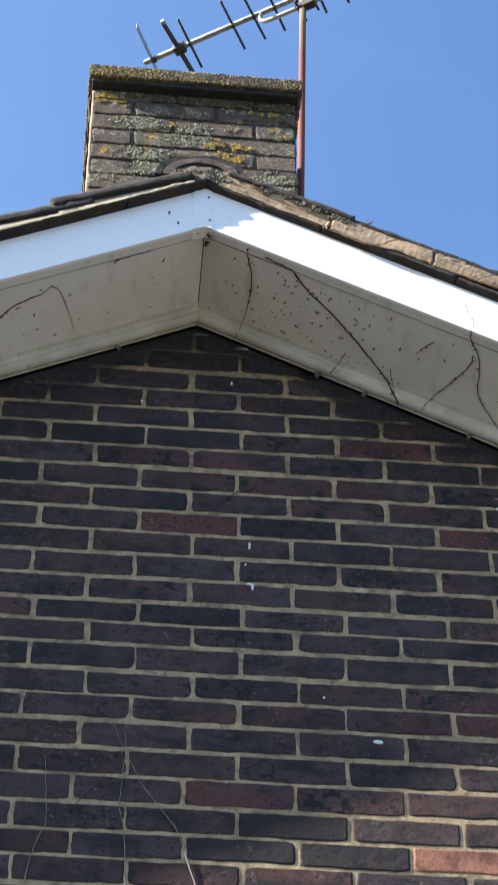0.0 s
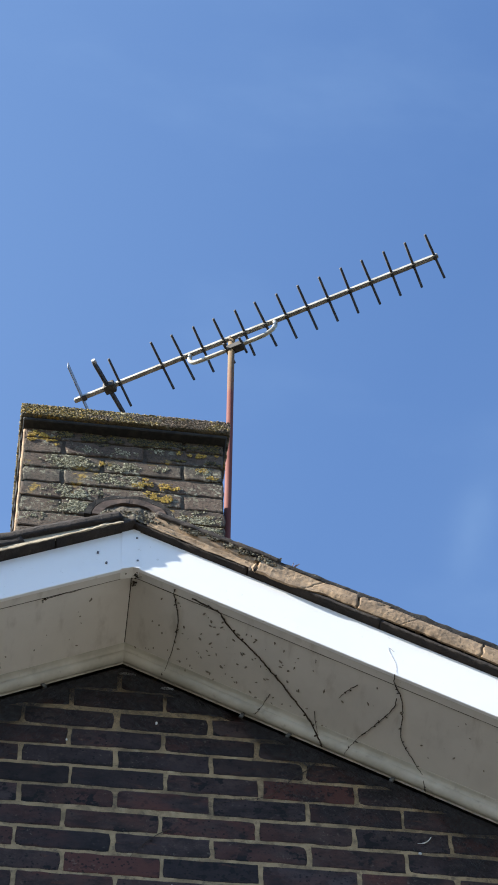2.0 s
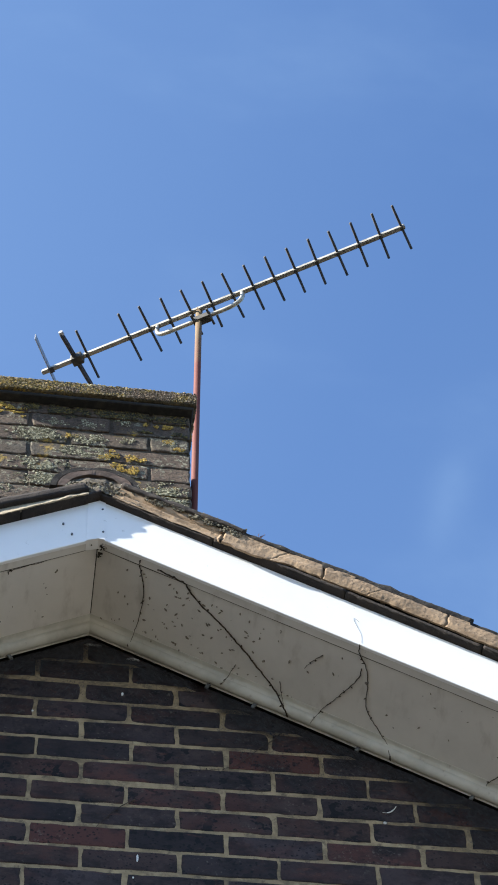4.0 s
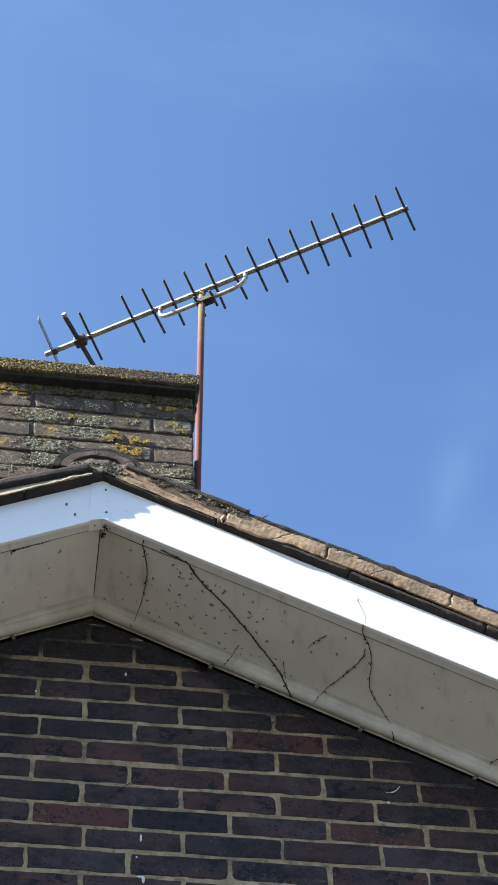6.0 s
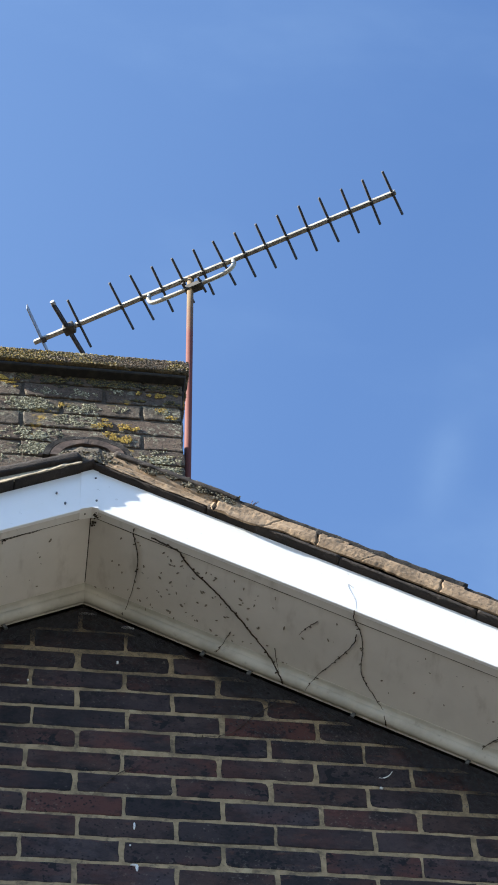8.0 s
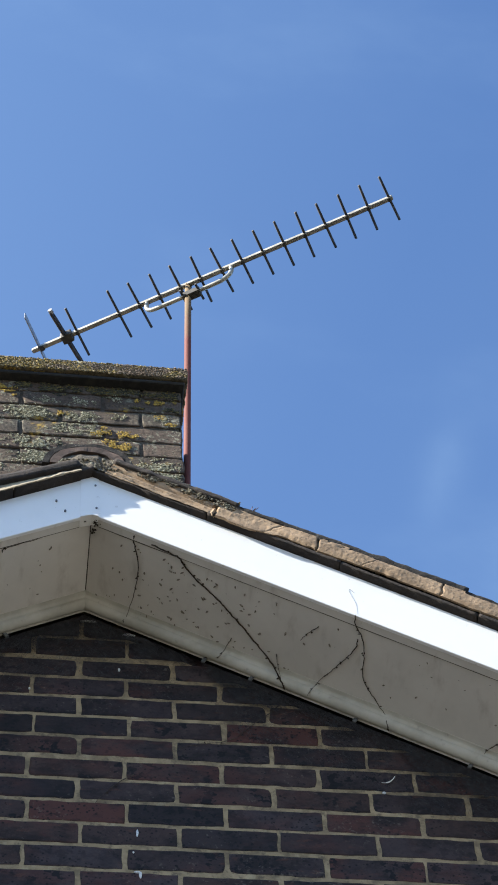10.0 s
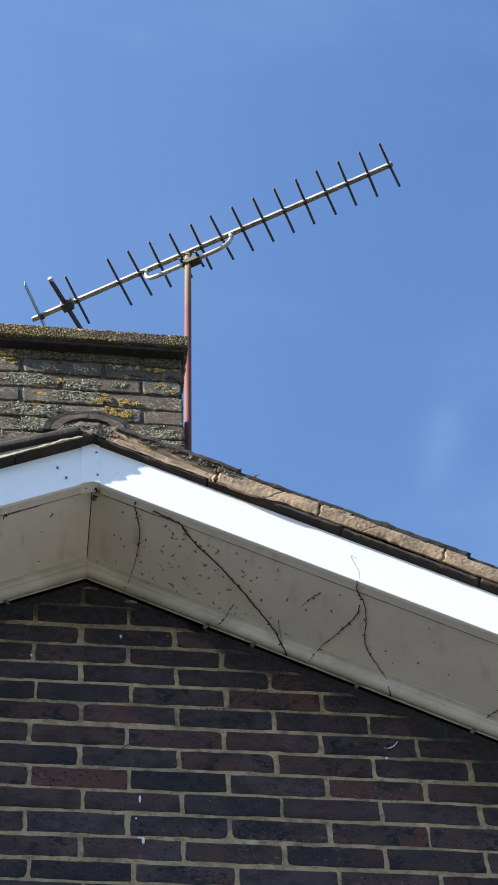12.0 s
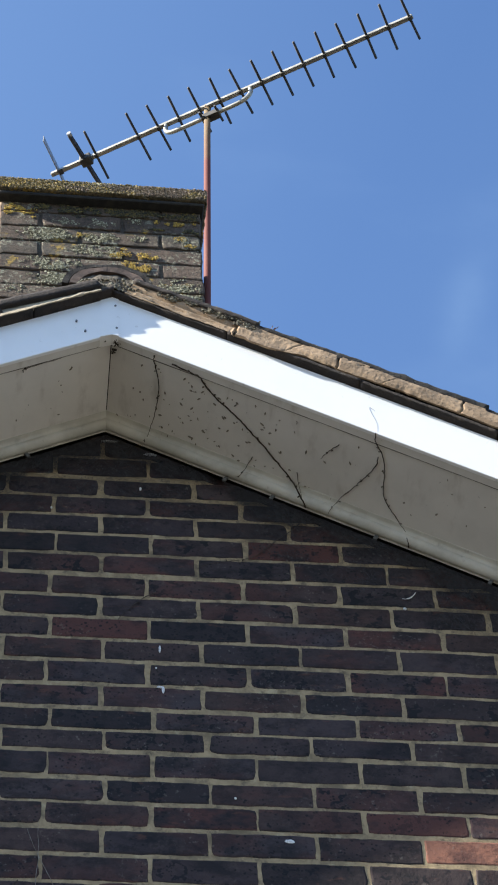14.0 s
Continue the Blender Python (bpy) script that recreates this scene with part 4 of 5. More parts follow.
for name, patches, material, label, dens, big in (("grey_lichen", GREY, GREY_CRUST, "crumbly grey-green lichen on the chimney's bricks", 420000, 1.2), ("golden_lichen", GOLD, GOLD_CRUST, "golden yellow lichen on the chimney's bricks", 560000, 1.25), ("olive_moss", MOSS, MOSS_CRUST, "dark olive moss under the chimney's cap", 620000, 1.5)):
    spots = []
    for cx, down, rad in patches:
        for k in range(int(dens * rad * rad)):
            a, d = rng.uniform(0, 2 * math.pi), rad * 1.35 * rng.random() ** 0.75
            x, w = cx + d * 1.25 * math.cos(a), down + d * 0.8 * math.sin(a)
            if noise.noise((x * 55, 3.5, w * 55)) + (1 - d / rad) * 0.6 < 0.05 or not CX0 + 0.004 < x < CX1 - 0.004 or w < 0.002:
                continue
            joint = abs((w - 0.0105) / 0.0735 - round((w - 0.0105) / 0.0735)) > 0.43
            spots.append((x, -0.0022 + (0.006 if joint else 0) + rng.uniform(-0.001, 0.001), CTOP - w, big * (0.0006 + 0.0021 * rng.random() ** 1.8), 0.5))
    crumbs(name, spots, material, stack, label, 2)
# near-black strip just outside the bricks' left edge
bm = bmesh.new()
nz = 40
rows = []
for k in range(nz + 1):
    z = BASE + 0.5 + (CTOP - BASE - 0.5) * k / nz
    j = 0.0018 * math.sin(k * 2.3) + 0.0012 * math.sin(k * 5.1)
    rows.append([bm.verts.new((x, y, z)) for x, y in ((CX0 + 0.001, 0.020), (CX0 - 0.014 + j, 0.012), (CX0 - 0.014 + j, 0.45), (CX0 + 0.001, 0.45))])
for a, b in zip(rows, rows[1:]):
    for i in range(4):
        bm.faces.new((a[i], a[(i + 1) % 4], b[(i + 1) % 4], b[i]))
part("side_flashing", bm, DARK_STRIP, stack, "dark strip down the stack's side")

# pale strip down the corner beside it, added as the corner's sunlit edge
bm = bmesh.new()
lit_edge = [(CX0 - 0.004 + 0.0016 * noise.noise((k * 0.4, 0.5, 7.5)), CY0 + 0.0065, CTOP - 0.004 - 0.017 * k) for k in range(60)]
tube(bm, lit_edge, [0.0055 + 0.0014 * noise.noise((k * 0.55, 3.5, 2.5)) for k in range(60)], 8)
part("corner_fillet", bm, BED, stack, "pale strip added as the sunlit edge of the stack's corner", True)

# ---- television aerial on its mast ----
aerial = tagged(new("television_aerial"), "old aluminium television aerial on a rusty red mast", "aerial")
AZ = BASE + 2.825
BOOM_A = Vector((-0.257, 0.650, AZ))
TURN = math.radians(-30.78)
along, across = Vector((math.cos(TURN), math.sin(TURN), 0)), Vector((-math.sin(TURN), math.cos(TURN), 0))


def on_boom(d, off=0.0, up=0.0):
    return BOOM_A + along * d + across * off + Vector((0, 0, up))


mast_foot, mast_top = Vector((0.183, 0.36, BASE + 0.72)), Vector((0.2385, 0.36, AZ - 0.004))
bm = bmesh.new()
tube(bm, [mast_foot.lerp(mast_top, k / 12) for k in range(13)], 0.0108, 20)
part("mast", bm, MAST, aerial, "rusty red steel mast", True)
bm = bmesh.new()
tube(bm, [mast_top - Vector((0, 0, 0.004)), mast_top + Vector((0, 0, 0.006)), mast_top + Vector((0, 0, 0.011))], [0.0124, 0.0124, 0.008], 20)
part("mast_cap", bm, MAST, aerial, "tan mast end cap")
bm = bmesh.new()
h = 0.0075
a, b = on_boom(0), on_boom(1.31)
corners = [across * s * h + Vector((0, 0, t * h)) for s, t in ((-1, -1), (1, -1), (1, 1), (-1, 1))]
va, vb = [bm.verts.new(a + c) for c in corners], [bm.verts.new(b + c) for c in corners]
bm.faces.new(va)
bm.faces.new(vb[::-1])
for i in range(4):
    bm.faces.new((va[i], vb[i], vb[(i + 1) % 4], va[(i + 1) % 4]))
bmesh.ops.bevel(bm, geom=bm.edges[:], offset=0.002, segments=2, affect="EDGES")
part("boom", bm, ALLOY, aerial, "square aluminium boom")
rng = random.Random(21)
for i in range(15):
    d = 0.168 if i == 0 else 0.324 + 0.0750 * (i - 1)
    reach = 0.098 if i < 2 else 0.095 - 0.0006 * i
    bm = bmesh.new()
    skew = rng.uniform(-0.003, 0.003) - 0.004
    tube(bm, [on_boom(d - skew, -reach, rng.uniform(-0.002, 0.002)), on_boom(d, 0), on_boom(d + skew, reach, rng.uniform(-0.002, 0.002))], 0.0044, 10)
    rod = part("director", bm, ROD, aerial, "dark weathered rod", True)
    bm = bmesh.new()
    q = on_boom(d)
    box(bm, (-0.0055, -0.0075, -0.0105), (0.0055, 0.0075, -0.006), 0.0015)
    bm.transform(Matrix.Translation(q) @ Matrix.Rotation(TURN, 4, "Z"))
    part("element_clip", bm, PLASTIC, rod)
# reflector: a thin upright-edged plate
bm = bmesh.new()
box(bm, (-0.0016, -0.112, -0.012), (0.0016, 0.112, 0.020), 0.001)
bm.transform(Matrix.Translation(on_boom(0.030, -0.022, 0.0)) @ Matrix.Rotation(TURN + 0.10, 4, "Z"))
part("reflector", bm, STEEL, aerial, "thin bent steel reflector plate")
bm = bmesh.new()
box(bm, (-0.009, -0.010, -0.0115), (0.010, 0.010, -0.0065), 0.002, 2)
bm.transform(Matrix.Translation(on_boom(0.034)) @ Matrix.Rotation(TURN, 4, "Z"))
part("reflector_bracket", bm, ROD, aerial, "dark bracket under the boom's end")
# folded dipole: a flattened loop of tube round its terminal box
bm = bmesh.new()
loop = []
for k in range(25):
    a = 2 * math.pi * k / 24
    loop.append(on_boom(0.127 + 0.002 * math.cos(a), 0.111 * math.copysign(min(1, abs(math.cos(a)) ** 0.3), math.cos(a)), 0.0075 * math.copysign(abs(math.sin(a)) ** 0.6, math.sin(a)) - 0.004))
tube(bm, loop, 0.0060, 8, cap=False)
dipole = part("dipole", bm, ROD, aerial, "dark folded dipole loop", True)
bm = bmesh.new()
tube(bm, [on_boom(0.127, -0.119, -0.004), on_boom(0.127, -0.106, -0.004)], [0.0080, 0.0088], 10)
part("end_cap", bm, STEEL, dipole, "pale plastic end cap")
bm = bmesh.new()
box(bm, (-0.019, -0.017, -0.021), (0.021, 0.017, 0.012), 0.006, 2)
bm.transform(Matrix.Translation(on_boom(0.130)) @ Matrix.Rotation(TURN, 4, "Z"))
part("terminal_box", bm, PLASTIC, dipole, "dark weathered plastic terminal box")
# cradle arm under the boom
bm = bmesh.new()
arm = [on_boom(0.427, 0, -0.004), on_boom(0.424, 0, -0.030), on_boom(0.430, 0, -0.052), on_boom(0.450, 0, -0.064), on_boom(0.50, 0, -0.066), on_boom(0.58, 0, -0.066),
       on_boom(0.66, 0, -0.066), on_boom(0.70, 0, -0.062), on_boom(0.725, 0, -0.046), on_boom(0.733, 0, -0.026), on_boom(0.732, 0, -0.004)]
tube(bm, smooth_line(arm, 4), 0.0078, 12)
part("cradle_arm", bm, ALLOY, aerial, "bent aluminium cradle arm", True)
bm = bmesh.new()
box(bm, (-0.030, -0.012, -0.014), (0.034, 0.017, 0.011), 0.005, 2)
bm.transform(Matrix.Translation(on_boom(0.585, 0.0, -0.066)) @ Matrix.Rotation(TURN, 4, "Z"))
clamp = part("mast_clamp", bm, PLASTIC, aerial, "dark rusty mast clamp")
for off in (-0.026, 0.030):
    bm = bmesh.new()
    tube(bm, [on_boom(0.585 + off, -0.030, -0.070), on_boom(0.585 + off, 0.034, -0.070)], 0.0042, 8)
    part("bolt", bm, ROD, clamp)

# ---- dead climber stems on soffit and bricks ----


def on_soffit(x, y):
    drop = 0.0022 + (0.0032 if y > -0.046 else 0.004 if y < -0.2505 else 0.0)
    if abs(y + 0.0165) < 0.0155:
        drop = 0.0172 + (0.0155 ** 2 - (y + 0.0165) ** 2) ** 0.5
    return Vector((x, y, under(x, SOFFIT_Z) - drop))


def stem(points, radius, material, buds, seed, label, end=0.4, wander=0.0012):
    rng = random.Random(seed)
    line = smooth_line(points, 5)
    line = [p + Vector((rng.uniform(-1, 1), rng.uniform(-1, 1), 0)) * wander for p in line]
    radius *= 1.2
    bm = bmesh.new()
    n = len(line)
    tube(bm, line, [radius * (1 - (1 - end) * i / (n - 1)) * rng.uniform(0.85, 1.2) for i in range(n)], 6)
    for _ in range(buds):
        i = rng.randrange(1, n - 1)
        d = Vector((rng.uniform(-1, 1), rng.uniform(-1, 1), -0.1)).normalized()
        q = line[i] + d * rng.uniform(0.004, 0.009)
        tube(bm, [line[i], line[i].lerp(q, 0.6), q], [radius * 0.7, radius * 1.25, radius * 0.5], 5)
    ob = finish(bm, "dead_stem", material)
    return tagged(ob, label, "dead stem", group="dead climber stems")


SOFF = "thin dark dead climber stem clinging to the soffit"
stem([on_soffit(*p) for p in ((0.042, -0.262), (0.077, -0.257), (0.107, -0.254), (0.123, -0.233), (0.150, -0.208), (0.189, -0.185), (0.218, -0.165), (0.240, -0.146), (0.269, -0.123), (0.307, -0.087), (0.344, -0.053), (0.366, -0.031), (0.375, -0.021), (0.381, -0.008))],
     0.0017, STEM, 14, 1, "long dark dead climber stem crossing the soffit", 0.9)
stem([on_soffit(*p) for p in ((-0.001, -0.268), (-0.002, -0.250), (0.005, -0.228), (0.014, -0.193), (0.015, -0.155), (0.013, -0.112), (0.007, -0.065), (-0.004, -0.031), (-0.012, -0.021))], 0.0012, STEM, 9, 2, SOFF)
stem([on_soffit(*p) for p in ((0.515, -0.283), (0.518, -0.255), (0.533, -0.232), (0.544, -0.200), (0.548, -0.168), (0.550, -0.126), (0.555, -0.103), (0.573, -0.078), (0.597, -0.048), (0.613, -0.032), (0.615, -0.028), (0.620, -0.014), (0.622, -0.006))], 0.0010, STEM, 12, 3, SOFF, 0.7)
stem([on_soffit(*p) for p in ((0.529, -0.214), (0.526, -0.186), (0.511, -0.152), (0.493, -0.117), (0.474, -0.082), (0.458, -0.052), (0.437, -0.028), (0.432, -0.016))], 0.0011, STEM, 9, 4, SOFF)
stem([on_soffit(*p) for p in ((0.439, -0.208), (0.420, -0.180), (0.403, -0.147))], 0.0010, STEM, 4, 5, SOFF)
stem([on_soffit(*p) for p in ((0.355, -0.082), (0.361, -0.050), (0.370, -0.030))], 0.0007, STEM, 1, 18, SOFF)
stem([on_soffit(*p) for p in ((0.91, -0.10), (0.871, -0.082), (0.853, -0.060), (0.838, -0.034), (0.827, -0.004))], 0.0013, STEM, 5, 6, SOFF)
stem([on_soffit(*p) for p in ((-0.66, -0.10), (-0.577, -0.167), (-0.552, -0.188), (-0.514, -0.200), (-0.482, -0.206), (-0.461, -0.223))], 0.0014, STEM, 8, 7, SOFF)
stem([on_soffit(*p) for p in ((-0.460, -0.223), (-0.439, -0.196), (-0.422, -0.143), (-0.413, -0.111), (-0.403, -0.068))], 0.0008, STEM, 1, 8, SOFF)
stem([on_soffit(*p) for p in ((-0.317, -0.244), (-0.302, -0.247), (-0.240, -0.249), (-0.223, -0.250))], 0.0009, STEM, 4, 9, SOFF)
stem([on_soffit(*p) for p in ((0.249, -0.076), (0.240, -0.049), (0.222, -0.027), (0.194, -0.003))], 0.0009, STEM, 3, 10, SOFF)
stem([Vector((x, FRONT - 0.0004, BASE + z)) for x, z in ((0.519, 0.345), (0.509, 0.358), (0.507, 0.350), (0.512, 0.330), (0.520, 0.298), (0.519, 0.264))], 0.0003, PALE, 0, 11, "pale dry tendril on the white bargeboard", 0.4, 0.0)
WALL = "thin dead climber stem clinging to the bricks"


def on_wall(x, z):
    return Vector((x, -0.0035, BASE + z))


stem([on_wall(*p) for p in ((0.369, 0.259), (0.340, 0.223), (0.304, 0.185), (0.241, 0.118), (0.147, 0.091), (0.107, 0.068))], 0.0009, STEM, 3, 12, WALL)
stem([on_wall(*p) for p in ((0.015, -0.018), (-0.031, -0.060), (-0.075, -0.121))], 0.0009, STEM, 2, 13, WALL)
stem([on_wall(*p) for p in ((-0.398, -0.879), (-0.391, -0.971), (-0.388, -1.060), (-0.402, -1.105), (-0.415, -1.170), (-0.430, -1.30))][::-1], 0.0011, PALE, 0, 14, WALL, 0.3)
stem([on_wall(*p) for p in ((-0.239, -0.757), (-0.236, -0.868), (-0.242, -0.960), (-0.242, -1.021), (-0.231, -1.079), (-0.225, -1.32))][::-1], 0.0010, PALE, 0, 15, WALL, 0.3)
stem([on_wall(*p) for p in ((-0.261, -0.783), (-0.232, -0.868), (-0.196, -0.950), (-0.155, -1.015), (-0.126, -1.064), (-0.108, -1.129), (-0.060, -1.30))][::-1], 0.0012, PALE, 0, 16, WALL, 0.3)
stem([on_wall(*p) for p in ((-0.276, -0.925), (-0.324, -0.996), (-0.377, -1.067))], 0.0010, STEM, 1, 17, WALL)

# cobweb, dirt and a painted shadow line, one clot behind the bargeboards' peak
rng = random.Random(8)
spots = []
for k in range(64):
    x, y = X0 + rng.gauss(0.006, 0.007), FRONT + 0.022 + rng.gauss(0, 0.006)
    if k % 4 == 0:
        x, y = X0 + rng.gauss(0.004, 0.004), FRONT + rng.uniform(0.03, 0.060)
    hang = 0.006 if y < FRONT + 0.032 else 0.001
    spots.append((x, y, under(x, SOFFIT_Z) - hang + rng.uniform(-0.003, 0.002), rng.uniform(0.0012, 0.0034), 1.0))
clot = crumbs("dirt_clot", spots, DIRT_SHADE_CLOT, None, "dark clot of dirt, cobweb and painted shade under the peak", 8)
tagged(clot, category="dirt")

# specks of dirt and broken tendril pads on the soffit
rng = random.Random(31)
bm = bmesh.new()
for k in range(150):
    if k < 95:
        x, y = X0 + abs(rng.gauss(0.24, 0.11)) + 0.01, rng.uniform(-0.235, -0.03)
    elif k < 125:
        x, y = X0 + rng.uniform(0.35, 1.1), rng.uniform(-0.24, -0.03)
    else:
        x, y = X0 - rng.uniform(0.03, 0.5), rng.uniform(-0.24, -0.03)
    s = rng.uniform(0.0012, 0.0036)
    p = Vector((x, y, under(x, SOFFIT_Z) - 0.0008))
    a = rng.uniform(0, 3.14)
    d = Vector((math.cos(a), math.sin(a), -SLOPE * math.cos(a) * (1 if x > X0 else -1))) * s * rng.uniform(0.8, 1.7)
    tube(bm, [p - d, p, p + d], [s * 0.3, s * 0.75, s * 0.3], 5)
tagged(finish(bm, "soffit_specks", DIRT), "dark specks of dirt and tendril pads on the soffit", "dirt specks", kind="stuff")


def dropping(x, z, w, h, seed):
    rng = random.Random(seed)
    bm = bmesh.new()
    n = 14
    rim = [bm.verts.new((x + w * math.cos(2 * math.pi * k / n) * rng.uniform(0.7, 1.2), -0.0012, BASE + z + h * math.sin(2 * math.pi * k / n) * rng.uniform(0.8, 1.15))) for k in range(n)]
    mid = bm.verts.new((x, -0.0035, BASE + z))
    foot = [bm.verts.new((v.co.x, 0.003, v.co.z)) for v in rim]
    for k in range(n):
        bm.faces.new((rim[k], rim[(k + 1) % n], mid))
        bm.faces.new((rim[k], foot[k], foot[(k + 1) % n], rim[(k + 1) % n]))
    bm.faces.new(foot)
    tagged(finish(bm, "bird_dropping", WHITE), "small white bird dropping or scrap on the bricks", "bird dropping", group="droppings on the wall")


# the last three are white scraps below the trim, not droppings
for i, (x, z, w, h) in enumerate(((0.021, -0.212, 0.0034, 0.011), (0.027, -0.345, 0.0034, 0.010), (0.020, -0.337, 0.008, 0.003), (0.012, -0.275, 0.0022, 0.003), (0.285, -0.791, 0.011, 0.0055),
                                  (-0.019, 0.362, 0.003, 0.006), (0.176, -0.671, 0.003, 0.003), (-0.233, 0.276, 0.0026, 0.003), (0.594, -0.038, 0.004, 0.004),
                                  (-0.095, 0.546, 0.022, 0.0035), (0.003, 0.499, 0.016, 0.0055), (-0.505, 0.322, 0.007, 0.0025))):
    dropping(x, z, w, h, 60 + i)
bm = bmesh.new()
tube(bm, smooth_line([Vector((x, -0.003, BASE + z)) for x, z in ((0.590, -0.006), (0.600, -0.006), (0.610, -0.001), (0.618, 0.008), (0.624, 0.019))], 4), [0.0006] * 5 + [0.0016] * 6 + [0.0011] * 5 + [0.0005], 6)
tagged(finish(bm, "feather", WHITE), "tiny curled white feather caught on the bricks", "feather")
for x in (0.193, 0.305, 0.549, 0.811, -0.30):
    bm = bmesh.new()
    box(bm, (-0.005, -0.003, -0.018), (0.005, 0.003, 0.004), 0.0022, 2)
    bm.transform(Matrix.Translation((x, -0.004, under(x, SOFFIT_Z) - 0.026)) @ Matrix.Rotation(math.atan(SLOPE) * (1 if x > X0 else -1), 4, "Y"))
    tagged(finish(bm, "fixing_clip", CLIP), "small grey clip between trim strip and bricks", "clip", group="clips along the trim")

# dusty cobweb threads under the trim strips, packed and darkened as shade there
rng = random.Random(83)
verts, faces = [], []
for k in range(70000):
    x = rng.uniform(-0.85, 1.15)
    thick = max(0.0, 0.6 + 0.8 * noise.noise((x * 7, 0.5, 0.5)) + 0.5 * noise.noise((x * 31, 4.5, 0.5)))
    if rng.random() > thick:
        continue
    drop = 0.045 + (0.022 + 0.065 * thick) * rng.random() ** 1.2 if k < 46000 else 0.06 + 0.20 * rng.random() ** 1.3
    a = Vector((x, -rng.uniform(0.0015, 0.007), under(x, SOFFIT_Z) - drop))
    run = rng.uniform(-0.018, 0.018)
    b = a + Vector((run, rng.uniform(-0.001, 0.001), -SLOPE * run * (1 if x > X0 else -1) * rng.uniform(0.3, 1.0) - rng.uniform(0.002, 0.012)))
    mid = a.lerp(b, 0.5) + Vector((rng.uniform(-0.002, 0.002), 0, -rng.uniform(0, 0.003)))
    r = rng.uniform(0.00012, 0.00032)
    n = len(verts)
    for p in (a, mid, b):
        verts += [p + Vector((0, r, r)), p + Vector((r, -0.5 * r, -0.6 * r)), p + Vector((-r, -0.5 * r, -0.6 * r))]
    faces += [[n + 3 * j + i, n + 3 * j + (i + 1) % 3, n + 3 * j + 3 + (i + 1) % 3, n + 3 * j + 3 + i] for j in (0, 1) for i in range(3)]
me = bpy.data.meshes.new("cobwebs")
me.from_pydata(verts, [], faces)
me.materials.append(WEB_SHADE)
tagged(new("cobwebs", me), "dusty web strands laid dense as shade on the top bricks", "cobweb", kind="stuff")

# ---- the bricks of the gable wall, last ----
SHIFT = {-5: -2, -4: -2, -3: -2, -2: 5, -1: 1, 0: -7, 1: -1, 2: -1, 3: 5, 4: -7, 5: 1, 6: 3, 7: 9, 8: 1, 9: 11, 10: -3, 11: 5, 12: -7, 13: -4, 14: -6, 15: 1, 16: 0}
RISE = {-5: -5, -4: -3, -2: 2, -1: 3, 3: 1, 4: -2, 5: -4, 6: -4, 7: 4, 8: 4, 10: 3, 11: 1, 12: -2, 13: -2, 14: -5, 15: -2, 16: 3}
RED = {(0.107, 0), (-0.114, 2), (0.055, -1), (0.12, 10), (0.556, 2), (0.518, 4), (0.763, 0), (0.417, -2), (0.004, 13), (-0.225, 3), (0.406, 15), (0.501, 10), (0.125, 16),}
full = [rough_brick("brick", (0.2172, 0.10, 0.0670), 70 + s, BRICK, 0.0026, (0.0045, 0.006, 0.0075)[s % 3]) for s in range(15)]
# red bricks whose colour is lightened for the patch of sun
SUNLIT = {(0.45, 15), (0.675, 11)}
full_sunlit = [rough_brick("brick", (0.2172, 0.10, 0.0670), 110 + s, BRICK_SUNLIT, 0.0026, 0.006) for s in range(2)]
full_red = [rough_brick("brick", (0.2172, 0.10, 0.0670), 90 + s, BRICK_RED, 0.0026, (0.005, 0.007)[s % 2]) for s in range(6)]


def cut_brick(me, m, drop=0.0):
    """A copy of a brick, set at m and cut along both slopes of the gable."""
    bm = bmesh.new()
    bm.from_mesh(me)
    bm.transform(m)
    for side in (-1, 1):
        got = bmesh.ops.bisect_plane(bm, geom=bm.verts[:] + bm.edges[:] + bm.faces[:], plane_co=(X0, 0, GAP_Z - drop), plane_no=(side * SLOPE, 0, 1), clear_outer=True)
        edges = [g for g in got["geom_cut"] if isinstance(g, bmesh.types.BMEdge)]
        if edges:
            bmesh.ops.edgenet_fill(bm, edges=edges)
    out = bpy.data.meshes.new("brick")
    bm.to_mesh(out)
    bm.free()
    out.materials.append(me.materials[0])
    return out


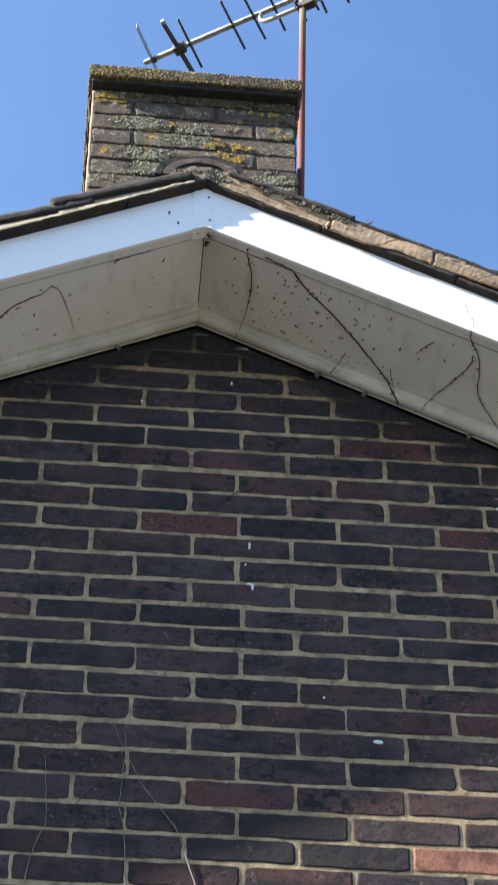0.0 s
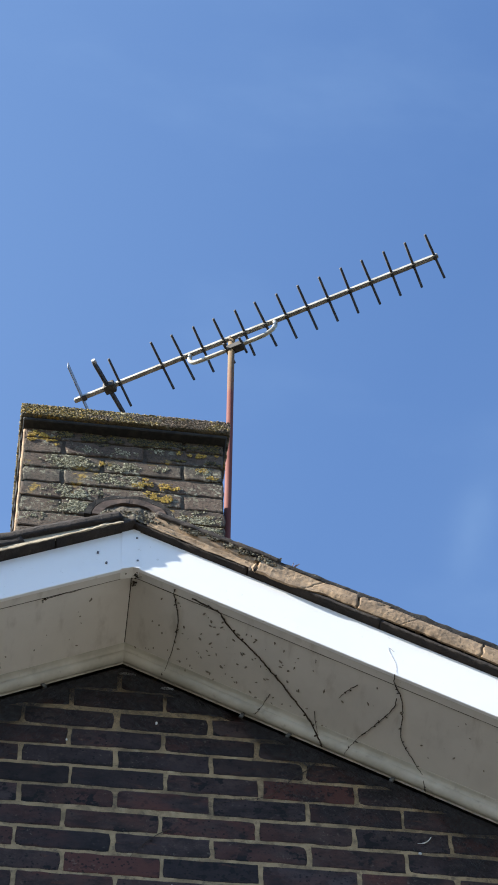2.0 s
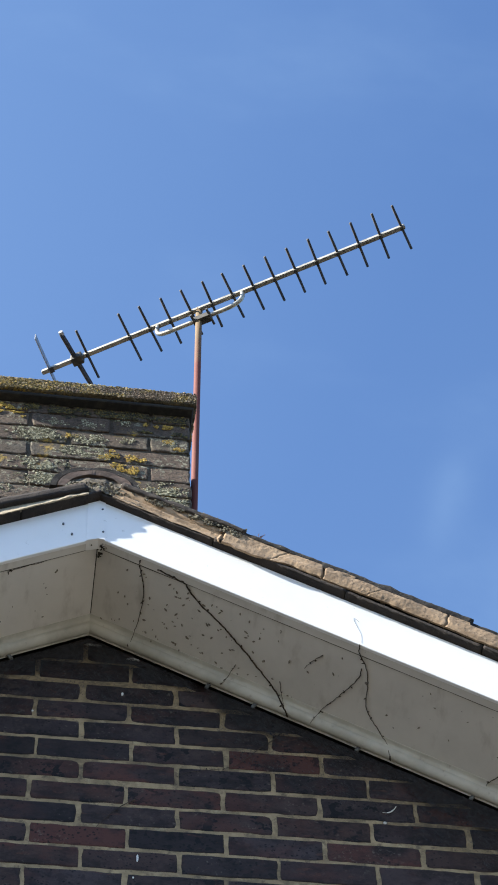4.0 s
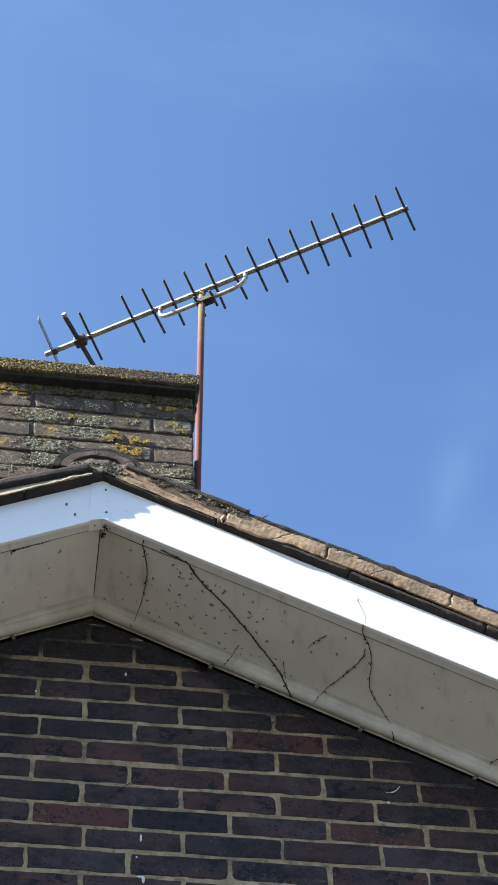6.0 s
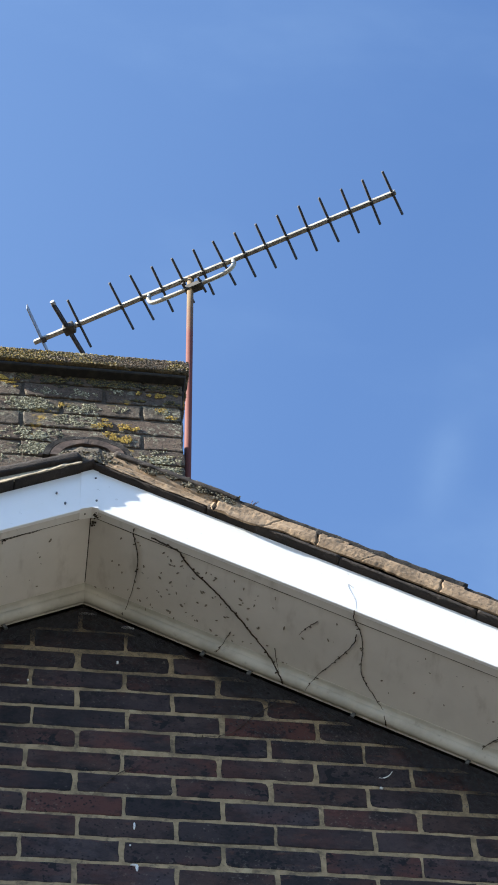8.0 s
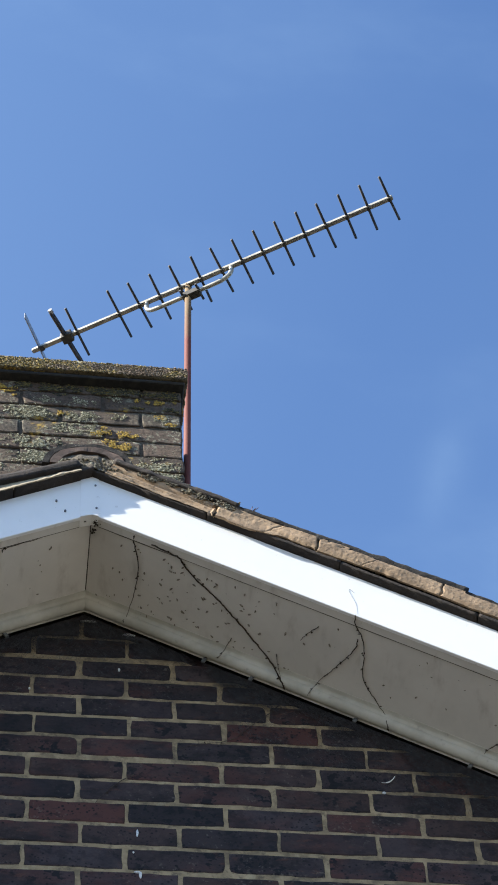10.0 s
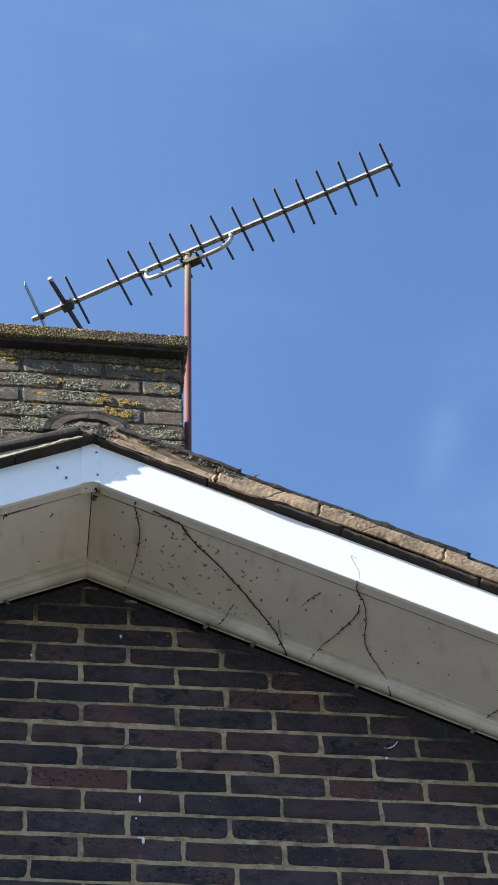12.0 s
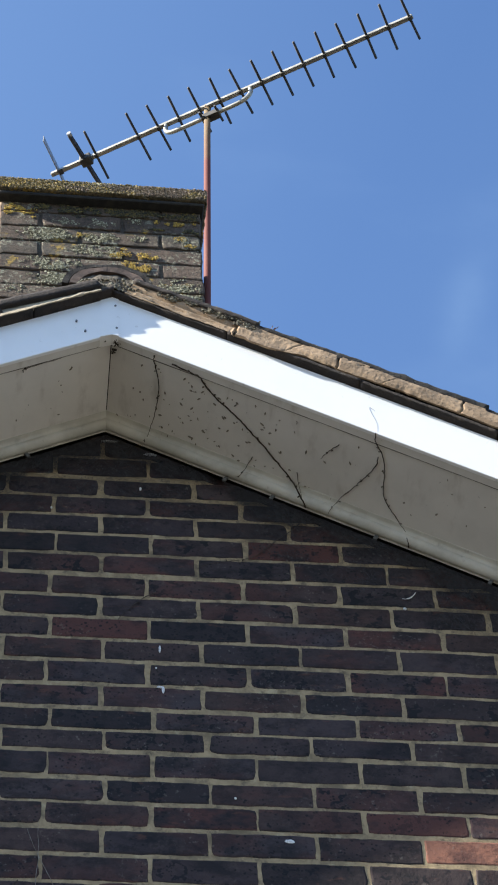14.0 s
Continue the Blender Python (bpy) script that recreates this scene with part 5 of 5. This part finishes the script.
rng = random.Random(12)
verts, faces = [], []
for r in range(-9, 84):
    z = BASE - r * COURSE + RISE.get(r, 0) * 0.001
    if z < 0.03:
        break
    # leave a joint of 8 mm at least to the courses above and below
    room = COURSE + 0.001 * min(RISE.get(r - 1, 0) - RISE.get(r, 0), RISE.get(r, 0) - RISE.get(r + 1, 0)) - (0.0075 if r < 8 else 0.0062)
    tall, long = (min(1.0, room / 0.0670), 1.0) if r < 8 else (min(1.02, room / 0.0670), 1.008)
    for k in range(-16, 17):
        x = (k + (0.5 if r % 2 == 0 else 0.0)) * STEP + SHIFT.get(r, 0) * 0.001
        if x + 0.08 < xl or x - 0.08 > xr or z - 0.031 > under(max(abs(x - X0) - 0.1, 0) + X0, GAP_Z) - 0.006:
            continue
        dy = rng.uniform(-0.0008, 0.0004)
        m = pose(x + rng.uniform(-0.002, 0.002), 0.05 + dy, z + rng.uniform(-0.001, 0.001), rng.uniform(-0.35, 0.35), rng.uniform(-0.35, 0.35), rng.uniform(-0.16, 0.16))
        if r <= 17 and -0.78 < x < 1.08:
            red = any(row == r and abs(x - bx) < 0.105 for bx, row in RED)
            pale = any(row == r and abs(x - bx) < 0.105 for bx, row in SUNLIT)
            kinds = full_sunlit if pale else full_red if red else full
            me = kinds[rng.randrange(len(kinds))]
            m = m @ Matrix.Diagonal((long, 1, tall, 1))
            if z + 0.034 > under(abs(x - X0) + 0.108 + X0, GAP_Z):
                me, m = cut_brick(me, m, rng.uniform(-0.008, 0.006)), Matrix()
            piece("brick", me, gable, m)
        elif z + 0.031 < under(abs(x - X0) + 0.106 + X0, GAP_Z):
            n = len(verts)
            verts += [m @ Vector((a, b, c)) for a in (max(-0.106, xl - x - 0.004), min(0.106, xr - x + 0.004)) for b in (-0.05, 0.05) for c in (-0.031, 0.031)]
            faces += [[n + i for i in q] for q in ((0, 1, 3, 2), (4, 6, 7, 5), (0, 4, 5, 1), (2, 3, 7, 6), (0, 2, 6, 4), (1, 5, 7, 3))]
me = bpy.data.meshes.new("brickwork")
me.from_pydata(verts, [], faces)
me.materials.append(BRICK_FAR)
ob = new("brickwork", me)
ob.parent = gable
tagged(ob, "dark blue-grey bricks lower down and to the sides", kind="stuff")
